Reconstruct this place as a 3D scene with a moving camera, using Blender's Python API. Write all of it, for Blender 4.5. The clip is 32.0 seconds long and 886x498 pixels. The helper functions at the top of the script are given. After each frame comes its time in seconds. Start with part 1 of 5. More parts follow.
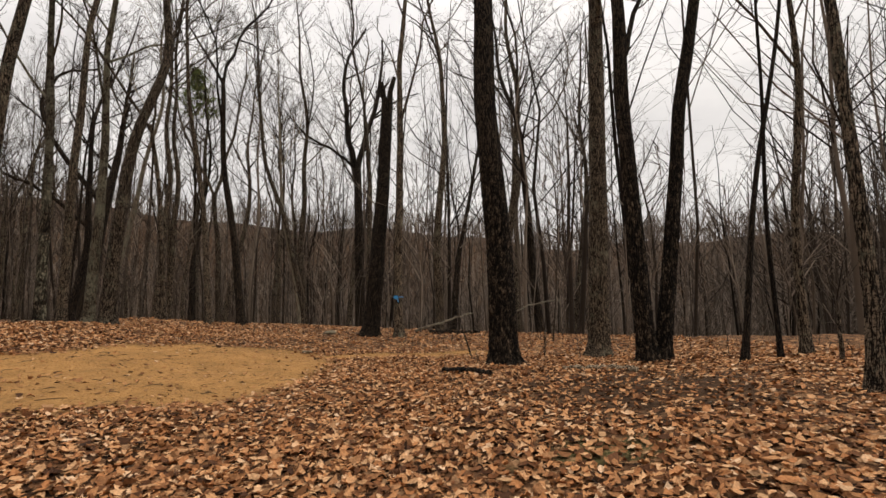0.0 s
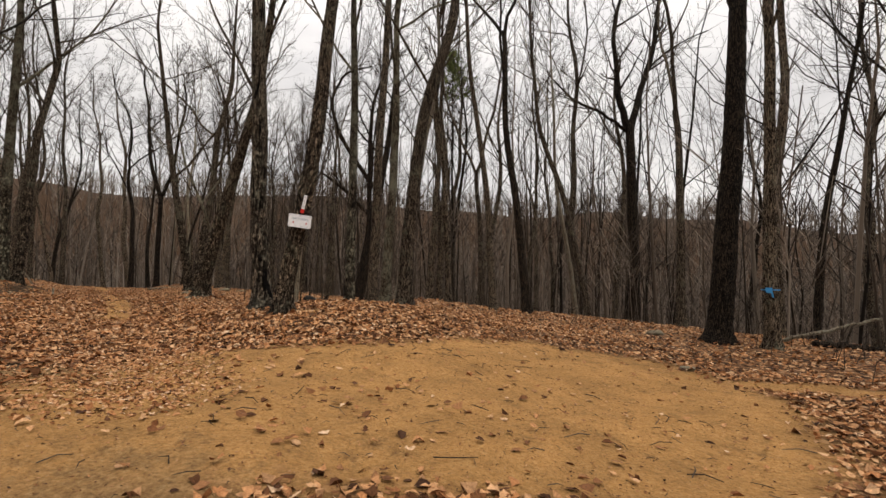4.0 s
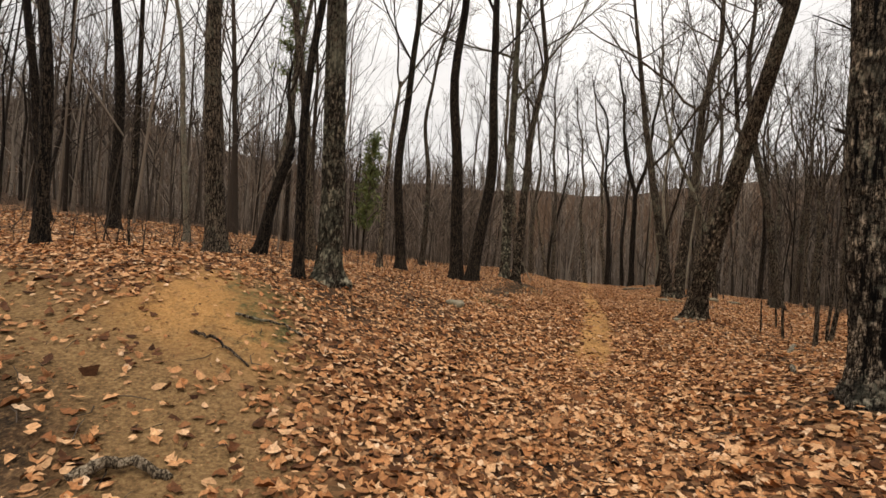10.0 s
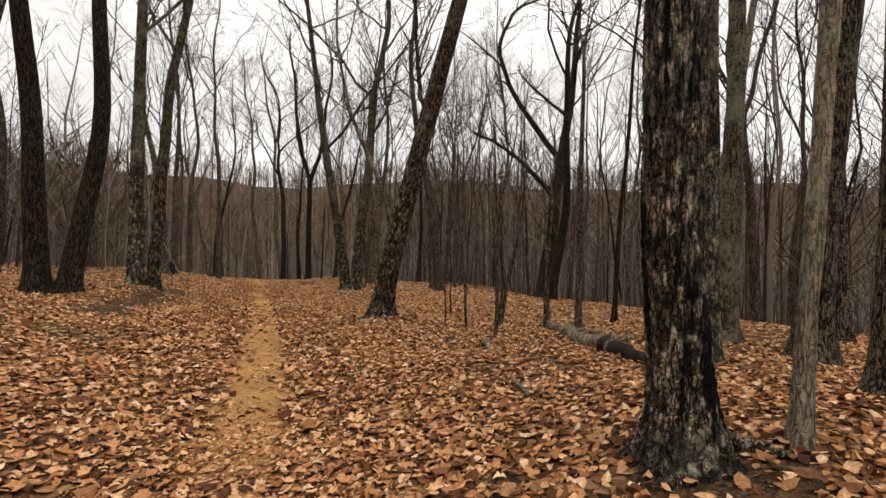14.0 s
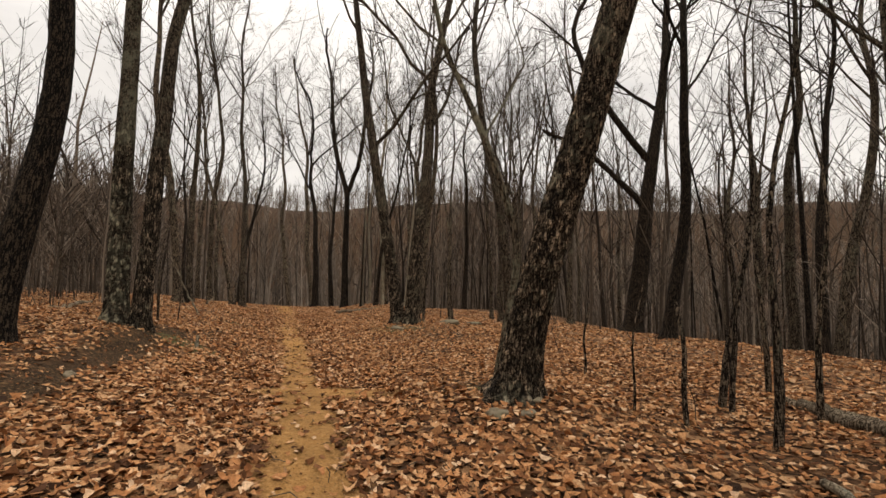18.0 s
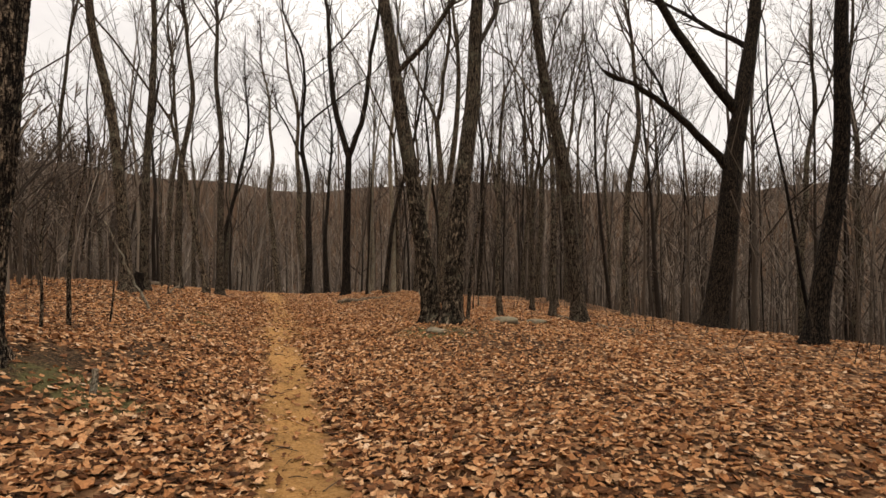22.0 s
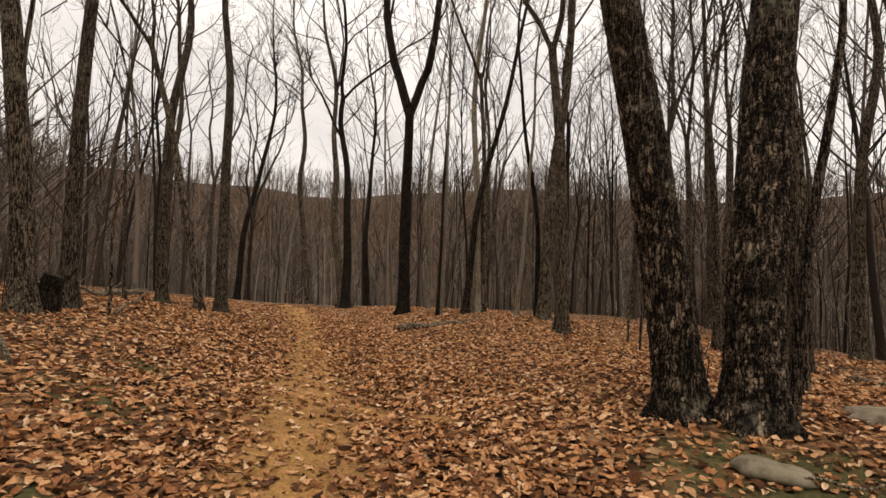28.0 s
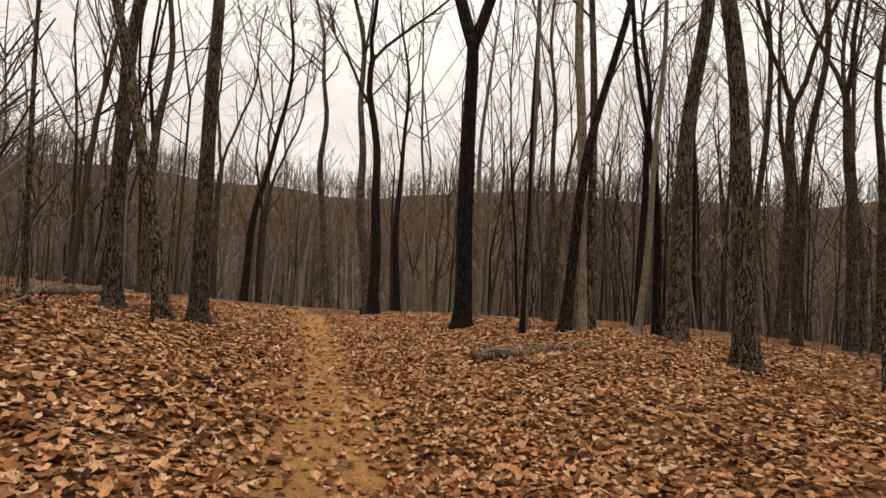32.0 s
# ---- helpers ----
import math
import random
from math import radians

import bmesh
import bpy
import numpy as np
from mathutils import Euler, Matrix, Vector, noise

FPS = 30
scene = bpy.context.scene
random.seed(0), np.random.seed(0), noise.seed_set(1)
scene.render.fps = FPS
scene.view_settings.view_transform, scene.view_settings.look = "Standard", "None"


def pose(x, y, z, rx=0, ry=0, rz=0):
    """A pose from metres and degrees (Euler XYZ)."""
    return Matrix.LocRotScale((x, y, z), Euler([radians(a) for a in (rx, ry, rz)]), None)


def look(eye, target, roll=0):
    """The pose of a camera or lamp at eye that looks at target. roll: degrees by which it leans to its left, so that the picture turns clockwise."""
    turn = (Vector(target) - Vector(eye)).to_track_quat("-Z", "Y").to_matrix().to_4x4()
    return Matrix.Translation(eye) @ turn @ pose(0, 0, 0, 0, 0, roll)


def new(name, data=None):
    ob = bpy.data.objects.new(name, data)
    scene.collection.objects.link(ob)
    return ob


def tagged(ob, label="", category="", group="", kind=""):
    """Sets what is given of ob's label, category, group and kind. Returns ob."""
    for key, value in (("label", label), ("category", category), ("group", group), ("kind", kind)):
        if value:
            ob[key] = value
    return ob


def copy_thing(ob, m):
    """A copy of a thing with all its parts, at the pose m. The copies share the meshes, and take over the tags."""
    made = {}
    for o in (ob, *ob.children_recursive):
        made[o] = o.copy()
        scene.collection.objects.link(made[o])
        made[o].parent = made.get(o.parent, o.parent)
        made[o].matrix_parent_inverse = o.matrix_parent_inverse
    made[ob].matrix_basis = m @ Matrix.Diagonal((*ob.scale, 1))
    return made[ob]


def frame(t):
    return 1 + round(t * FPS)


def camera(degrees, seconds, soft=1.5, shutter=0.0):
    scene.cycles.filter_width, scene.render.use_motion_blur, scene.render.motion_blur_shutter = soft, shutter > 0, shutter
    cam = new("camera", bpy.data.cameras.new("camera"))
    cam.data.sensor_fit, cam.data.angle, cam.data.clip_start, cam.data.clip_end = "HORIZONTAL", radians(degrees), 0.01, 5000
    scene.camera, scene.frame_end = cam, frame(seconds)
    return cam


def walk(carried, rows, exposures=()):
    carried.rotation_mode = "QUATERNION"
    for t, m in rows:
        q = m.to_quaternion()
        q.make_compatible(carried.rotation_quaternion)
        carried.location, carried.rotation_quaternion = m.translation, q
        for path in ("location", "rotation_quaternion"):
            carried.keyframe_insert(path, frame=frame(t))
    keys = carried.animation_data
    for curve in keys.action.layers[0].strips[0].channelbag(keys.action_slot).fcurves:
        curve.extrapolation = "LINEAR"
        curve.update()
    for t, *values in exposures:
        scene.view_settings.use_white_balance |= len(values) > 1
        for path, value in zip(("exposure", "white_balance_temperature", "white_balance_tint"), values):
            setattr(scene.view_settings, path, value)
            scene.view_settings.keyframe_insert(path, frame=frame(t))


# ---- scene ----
PATH = [
    (0, (0.373, -0.511, 1.034), (0.382, 1.48, 1.225), -1.3),
    (0.5, (0.009, -0.101, 1.058), (-0.194, 1.88, 1.248), -0.8),
    (1, (-0.422, 0.326, 1.044), (-0.823, 2.275, 1.241), -0.3),
    (1.5, (-0.866, 0.67, 1.053), (-1.409, 2.586, 1.244), 0.1),
    (2, (-1.309, 1.017, 1.05), (-1.957, 2.901, 1.22), 0.4),
    (2.5, (-1.759, 1.312, 1.027), (-2.485, 3.168, 1.194), 0.7),
    (3, (-2.152, 1.688, 1.022), (-2.962, 3.51, 1.176), 0.8),
    (3.5, (-2.625, 2.012, 1.016), (-3.476, 3.816, 1.166), 0.9),
    (5.5, (-4.251, 3.502, 1.292), (-5.354, 5.17, 1.346), 1.0),
    (6, (-4.664, 3.839, 1.352), (-5.939, 5.378, 1.411), 1.7),
    (6.5, (-5.139, 4.019, 1.403), (-6.617, 5.365, 1.458), 2.4),
    (7, (-5.589, 4.2, 1.431), (-7.213, 5.366, 1.472), 3.1),
    (7.5, (-6.011, 4.257, 1.463), (-7.883, 4.96, 1.5), 3.5),
    (8, (-6.375, 4.296, 1.492), (-8.372, 4.406, 1.516), 4.3),
    (8.5, (-6.727, 4.313, 1.519), (-8.691, 3.937, 1.523), 4.6),
    (9, (-6.939, 4.347, 1.545), (-8.873, 3.838, 1.526), 4.8),
    (9.5, (-7.076, 4.486, 1.537), (-9.072, 4.353, 1.544), 4.5),
    (10, (-7.141, 4.581, 1.523), (-9.108, 4.945, 1.556), 3.5),
    (10.5, (-7.346, 4.768, 1.493), (-9.221, 5.462, 1.54), 2.9),
    (11, (-7.654, 4.963, 1.517), (-9.449, 5.846, 1.536), 2.5),
    (11.5, (-8.066, 5.121, 1.542), (-9.735, 6.223, 1.547), 2.1),
    (12, (-8.382, 5.336, 1.541), (-9.873, 6.669, 1.53), 1.5),
    (12.5, (-8.66, 5.423, 1.551), (-9.96, 6.943, 1.546), 0.8),
    (13, (-8.993, 5.693, 1.536), (-10.283, 7.221, 1.555), 0.9),
    (13.5, (-9.405, 5.968, 1.562), (-10.706, 7.486, 1.596), 0.7),
    (14, (-9.833, 6.301, 1.559), (-11.148, 7.807, 1.612), 0.8),
    (14.5, (-10.365, 6.592, 1.566), (-11.725, 8.056, 1.647), 0.9),
    (15, (-10.89, 6.874, 1.565), (-12.275, 8.313, 1.663), 1.0),
    (15.5, (-11.453, 7.123, 1.563), (-12.86, 8.541, 1.662), 1.0),
    (17.5, (-13.536, 8.077, 1.64), (-14.935, 9.498, 1.788), 0.9),
    (18, (-14.081, 8.402, 1.634), (-15.474, 9.83, 1.784), 0.8),
    (18.5, (-14.659, 8.661, 1.644), (-16.058, 10.082, 1.797), 0.8),
    (19, (-15.25, 8.921, 1.628), (-16.66, 10.333, 1.763), 0.9),
    (19.5, (-15.866, 9.117, 1.647), (-17.281, 10.526, 1.765), 0.9),
    (20, (-16.404, 9.427, 1.642), (-17.8, 10.857, 1.734), 0.8),
    (20.5, (-16.915, 9.725, 1.646), (-18.294, 11.171, 1.726), 0.6),
    (21, (-17.391, 10.077, 1.638), (-18.77, 11.523, 1.715), 0.7),
    (21.5, (-17.847, 10.307, 1.652), (-19.211, 11.768, 1.725), 0.7),
    (22, (-18.325, 10.631, 1.629), (-19.69, 12.091, 1.704), 0.8),
    (22.5, (-18.841, 10.887, 1.642), (-20.217, 12.337, 1.722), 0.9),
    (23, (-19.346, 11.234, 1.616), (-20.732, 12.674, 1.691), 1.0),
    (23.5, (-19.872, 11.509, 1.614), (-21.271, 12.936, 1.682), 1.0),
    (24, (-20.369, 11.869, 1.584), (-21.782, 13.282, 1.667), 1.1),
    (24.5, (-20.901, 12.121, 1.575), (-22.311, 13.536, 1.67), 1.0),
    (25, (-21.404, 12.466, 1.564), (-22.815, 13.882, 1.636), 1.1),
    (25.5, (-21.938, 12.735, 1.562), (-23.351, 14.148, 1.645), 1.0),
    (26, (-22.446, 13.052, 1.567), (-23.888, 14.435, 1.658), 1.3),
    (26.5, (-23.02, 13.301, 1.562), (-24.475, 14.668, 1.683), 1.5),
    (28.5, (-25.087, 14.223, 1.514), (-26.546, 15.588, 1.616), 2.0),
    (29, (-25.613, 14.497, 1.485), (-27.086, 15.847, 1.575), 2.0),
    (29.5, (-26.086, 14.776, 1.455), (-27.552, 16.133, 1.55), 2.1),
    (30, (-26.581, 15.09, 1.443), (-28.045, 16.45, 1.536), 2.1),
    (30.5, (-27.094, 15.408, 1.395), (-28.559, 16.764, 1.504), 2.2),
    (31, (-27.639, 15.612, 1.386), (-29.115, 16.957, 1.493), 2.3),
    (31.5, (-28.171, 15.862, 1.342), (-29.666, 17.185, 1.458), 2.5),
    (32, (-28.682, 16.105, 1.355), (-30.191, 17.412, 1.474), 2.6),
]
cam = camera(87.4, 32.0, 1.5)
walk(cam, [(t, look(eye, target, roll)) for t, eye, target, roll in PATH],
     [(0, -0.1, 6800, 11), (1.5, -0.16, 6800, 11), (3, -0.1, 6750, 11), (5.5, -0.02, 6550, 10), (7, -0.18, 6350, 10), (8, -0.05, 6500, 10), (9, 0.08, 6650, 10), (10, 0.15, 6800, 10), (11, 0.05, 6750, 10),
      (13, 0.24, 6700, 10), (15.5, 0.14, 6900, 10), (20, -0.04, 7000, 11), (22, 0.12, 7000, 12), (26, 0.04, 7050, 12), (29, 0.02, 7100, 12), (30.5, 0.1, 7100, 12), (32, 0.05, 7150, 12)])

# ---- light ----
world = bpy.data.worlds.new("overcast_sky")
scene.world = world
world.use_nodes = True
wn, wl = world.node_tree.nodes, world.node_tree.links
wn.clear()
w_out = wn.new("ShaderNodeOutputWorld")
w_bg = wn.new("ShaderNodeBackground")
w_sky = wn.new("ShaderNodeTexSky")
w_sky.sky_type, w_sky.sun_disc = "NISHITA", False
w_sky.sun_elevation, w_sky.sun_rotation = radians(57), radians(110)
w_co = wn.new("ShaderNodeTexCoord")
w_map = wn.new("ShaderNodeMapping")
w_map.inputs["Scale"].default_value = (1.0, 1.0, 2.6)
w_noise = wn.new("ShaderNodeTexNoise")
w_noise.inputs["Scale"].default_value, w_noise.inputs["Detail"].default_value = 3.2, 7.0
w_noise.inputs["Roughness"].default_value = 0.55
w_ramp = wn.new("ShaderNodeValToRGB")
w_ramp.color_ramp.elements[0].position, w_ramp.color_ramp.elements[0].color = 0.30, (7.3, 7.15, 7.2, 1)
w_ramp.color_ramp.elements[1].position, w_ramp.color_ramp.elements[1].color = 0.64, (9.5, 9.27, 9.12, 1)
w_mix = wn.new("ShaderNodeMixRGB")
w_mix.inputs["Fac"].default_value = 0.93
w_bg.inputs["Strength"].default_value = 0.105
wl.new(w_co.outputs["Generated"], w_map.inputs["Vector"])
wl.new(w_map.outputs["Vector"], w_noise.inputs["Vector"])
wl.new(w_noise.outputs["Fac"], w_ramp.inputs["Fac"])
wl.new(w_sky.outputs["Color"], w_mix.inputs["Color1"])
wl.new(w_ramp.outputs["Color"], w_mix.inputs["Color2"])
w_sep = wn.new("ShaderNodeSeparateXYZ")
w_up = wn.new("ShaderNodeMapRange")
w_up.inputs["From Min"].default_value, w_up.inputs["From Max"].default_value = 0.35, 1.0
w_up.inputs["To Min"].default_value, w_up.inputs["To Max"].default_value = 1.0, 2.3
w_gain = wn.new("ShaderNodeMixRGB")
w_gain.blend_type = "MULTIPLY"
w_gain.inputs["Fac"].default_value = 1.0
wl.new(w_co.outputs["Generated"], w_sep.inputs["Vector"])
wl.new(w_sep.outputs["Z"], w_up.inputs["Value"])
wl.new(w_mix.outputs["Color"], w_gain.inputs["Color1"])
wl.new(w_up.outputs["Result"], w_gain.inputs["Color2"])
wl.new(w_gain.outputs["Color"], w_bg.inputs["Color"])
wl.new(w_bg.outputs["Background"], w_out.inputs["Surface"])
sun = new("sun", bpy.data.lights.new("sun", "SUN"))
sun.data.energy, sun.data.angle, sun.data.color = 1.25, radians(35), (1.0, 0.96, 0.9)
sun.matrix_world = look((0, 0, 60), (-22, 8, 24))


# ---- materials ----
def mat(name, rough=0.9):
    m = bpy.data.materials.new(name)
    m.use_nodes = True
    b = m.node_tree.nodes["Principled BSDF"]
    b.inputs["Roughness"].default_value = rough
    b.inputs["Specular IOR Level"].default_value = 0.12
    return m, m.node_tree.nodes, m.node_tree.links, b


def ramp_node(n, l, source, *stops):
    node = n.new("ShaderNodeValToRGB")
    r = node.color_ramp
    while len(r.elements) < len(stops):
        r.elements.new(0.5)
    for e, (p, c) in zip(r.elements, stops):
        e.position, e.color = p, (*c, 1)
    l.new(source, node.inputs["Fac"])
    return node.outputs["Color"]


def noise_node(n, l, vec, scale, detail=5.0, rough=0.6):
    node = n.new("ShaderNodeTexNoise")
    node.inputs["Scale"].default_value, node.inputs["Detail"].default_value = scale, detail
    node.inputs["Roughness"].default_value = rough
    l.new(vec, node.inputs["Vector"])
    return node.outputs["Fac"]


def mix_node(n, l, fac, a, b, mode="MIX"):
    node = n.new("ShaderNodeMixRGB")
    node.blend_type = mode
    for key, v in (("Fac", fac), ("Color1", a), ("Color2", b)):
        if isinstance(v, (int, float)):
            node.inputs[key].default_value = v
        elif isinstance(v, tuple):
            node.inputs[key].default_value = (*v, 1)
        else:
            l.new(v, node.inputs[key])
    return node.outputs["Color"]


def math_node(n, l, op, a, b=0.0):
    node = n.new("ShaderNodeMath")
    node.operation = op
    for k, v in enumerate((a, b)):
        if isinstance(v, (int, float)):
            node.inputs[k].default_value = v
        else:
            l.new(v, node.inputs[k])
    return node.outputs["Value"]


def bump_node(n, l, b, height, strength, distance):
    node = n.new("ShaderNodeBump")
    node.inputs["Strength"].default_value, node.inputs["Distance"].default_value = strength, distance
    l.new(height, node.inputs["Height"])
    l.new(node.outputs["Normal"], b.inputs["Normal"])


def stretched(n, l, sx, sy, sz):
    co = n.new("ShaderNodeTexCoord")
    mp = n.new("ShaderNodeMapping")
    mp.inputs["Scale"].default_value = (sx, sy, sz)
    l.new(co.outputs["Object"], mp.inputs["Vector"])
    return co.outputs["Object"], mp.outputs["Vector"]


def bark(name, dark, mid, light, lichen, lichen_at=0.62, streaks=False):
    """Furrowed bark: winding dark fissures with breaks across, chips between them, lichen in patches."""
    m, n, l, b = mat(name, 0.92)
    raw, along = stretched(n, l, 30, 30, 4.5)
    _, across = stretched(n, l, 17, 17, 24)

    def furrow(vec, detail, width):
        gap = math_node(n, l, "ABSOLUTE", math_node(n, l, "SUBTRACT", noise_node(n, l, vec, 1.0, detail, 0.6), 0.5))
        node = n.new("ShaderNodeMapRange")
        node.inputs["From Max"].default_value = width
        l.new(gap, node.inputs["Value"])
        return node.outputs["Result"]

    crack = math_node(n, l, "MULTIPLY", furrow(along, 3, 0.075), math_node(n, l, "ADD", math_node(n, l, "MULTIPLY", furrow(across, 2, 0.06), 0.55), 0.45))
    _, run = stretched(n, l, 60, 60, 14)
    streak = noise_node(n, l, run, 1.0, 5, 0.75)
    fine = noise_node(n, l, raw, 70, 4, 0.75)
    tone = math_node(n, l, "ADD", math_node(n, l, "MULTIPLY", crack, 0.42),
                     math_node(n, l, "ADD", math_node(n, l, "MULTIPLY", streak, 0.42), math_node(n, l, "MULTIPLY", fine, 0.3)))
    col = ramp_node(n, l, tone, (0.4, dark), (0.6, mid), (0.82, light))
    patch = noise_node(n, l, raw, 2.3, 6, 0.65)
    speck = noise_node(n, l, raw, 19, 4, 0.7)
    lf = ramp_node(n, l, math_node(n, l, "ADD", math_node(n, l, "MULTIPLY", patch, 0.6), math_node(n, l, "MULTIPLY", speck, 0.4)),
                   (lichen_at - 0.1, (0, 0, 0)), (lichen_at, (1, 1, 1)))
    col = mix_node(n, l, math_node(n, l, "MULTIPLY", lf, 0.6), col, lichen)
    if streaks:
        _, down = stretched(n, l, 9, 9, 0.9)
        wet = ramp_node(n, l, noise_node(n, l, down, 1.0, 5, 0.6), (0.56, (0, 0, 0)), (0.61, (1, 1, 1)))
        col = mix_node(n, l, wet, col, (0.004, 0.0032, 0.0028))
    # split paints fissure colour and crevice shade into the modelled cracks; plate varies tone.
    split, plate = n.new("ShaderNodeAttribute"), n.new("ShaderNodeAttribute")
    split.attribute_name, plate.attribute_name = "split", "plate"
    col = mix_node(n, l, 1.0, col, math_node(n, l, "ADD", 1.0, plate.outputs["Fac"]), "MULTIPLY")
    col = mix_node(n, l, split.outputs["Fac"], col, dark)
    inf = n.new("ShaderNodeObjectInfo")
    vary = ramp_node(n, l, inf.outputs["Random"], (0.0, (0.72, 0.70, 0.68)), (1.0, (1.2, 1.16, 1.1)))
    l.new(mix_node(n, l, 1.0, col, vary, "MULTIPLY"), b.inputs["Base Color"])
    bump_node(n, l, b, tone, 1.0, 0.035)
    return m


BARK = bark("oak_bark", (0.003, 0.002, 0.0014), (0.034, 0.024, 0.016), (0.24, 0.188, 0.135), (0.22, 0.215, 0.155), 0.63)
WET_BARK = bark("wet_streaked_bark", (0.007, 0.005, 0.0036), (0.085, 0.066, 0.047), (0.32, 0.265, 0.2), (0.25, 0.25, 0.19), 0.6, True)
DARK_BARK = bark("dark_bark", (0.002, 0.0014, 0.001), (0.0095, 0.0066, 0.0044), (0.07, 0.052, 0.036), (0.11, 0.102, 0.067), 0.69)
LICHEN_BARK = bark("lichened_bark", (0.008, 0.006, 0.004), (0.04, 0.029, 0.019), (0.2, 0.16, 0.115), (0.28, 0.275, 0.2), 0.56)
# Distance haze is put into this colour: paler and greyer than near bark.
HAZED_BARK, _n, _l, _b = mat("hazed_bark")
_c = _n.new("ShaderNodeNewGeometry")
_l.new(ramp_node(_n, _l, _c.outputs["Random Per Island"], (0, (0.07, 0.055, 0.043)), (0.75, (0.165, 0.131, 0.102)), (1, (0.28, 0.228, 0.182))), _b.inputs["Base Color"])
PALE_BARK = bark("pale_bark", (0.08, 0.064, 0.046), (0.22, 0.18, 0.13), (0.36, 0.305, 0.225), (0.33, 0.34, 0.27), 0.58)
TWIG, _n, _l, _b = mat("twig_bark")
_b.inputs["Base Color"].default_value = (0.075, 0.058, 0.045, 1)
_c = _n.new("ShaderNodeNewGeometry")
_l.new(ramp_node(_n, _l, _c.outputs["Random Per Island"], (0, (0.02, 0.014, 0.0095)), (1, (0.085, 0.064, 0.047))), _b.inputs["Base Color"])
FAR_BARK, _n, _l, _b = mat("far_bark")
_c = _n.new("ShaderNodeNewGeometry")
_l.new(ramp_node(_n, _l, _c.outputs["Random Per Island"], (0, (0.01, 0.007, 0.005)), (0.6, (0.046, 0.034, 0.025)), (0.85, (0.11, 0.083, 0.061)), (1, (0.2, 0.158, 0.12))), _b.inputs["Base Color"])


def leaf_material(name, *stops):
    """Dry leaf: each one its own brown, mottled, with a rough papery surface."""
    m, n, l, b = mat(name, 0.7)
    one = n.new("ShaderNodeNewGeometry").outputs["Random Per Island"]
    co = n.new("ShaderNodeTexCoord").outputs["Object"]
    fleck = noise_node(n, l, co, 55, 4, 0.65)
    col = mix_node(n, l, 1.0, ramp_node(n, l, one, *stops), ramp_node(n, l, fleck, (0.3, (0.5, 0.47, 0.44)), (0.68, (1.16, 1.13, 1.1))), "MULTIPLY")
    l.new(col, b.inputs["Base Color"])
    bump_node(n, l, b, fleck, 0.5, 0.005)
    return m


SAPLING_BARK, _n, _l, _b = mat("sapling_bark")
_c = _n.new("ShaderNodeNewGeometry")
_l.new(ramp_node(_n, _l, _c.outputs["Random Per Island"], (0, (0.03, 0.022, 0.016)), (0.6, (0.1, 0.076, 0.056)), (1, (0.25, 0.2, 0.155))), _b.inputs["Base Color"])
LEAF = leaf_material("dead_leaf", (0.0, (0.06, 0.024, 0.01)), (0.16, (0.2, 0.08, 0.03)), (0.38, (0.43, 0.192, 0.076)), (0.64, (0.53, 0.28, 0.128)),
                     (0.88, (0.63, 0.38, 0.2)), (1.0, (0.69, 0.49, 0.32)))
# Darker leaf browns; as the low layer they hold the litter's gap shade.
DARK_LEAF = leaf_material("dark_leaf", (0.0, (0.035, 0.015, 0.007)), (0.4, (0.18, 0.076, 0.031)), (0.8, (0.37, 0.18, 0.078)), (1.0, (0.48, 0.29, 0.15)))


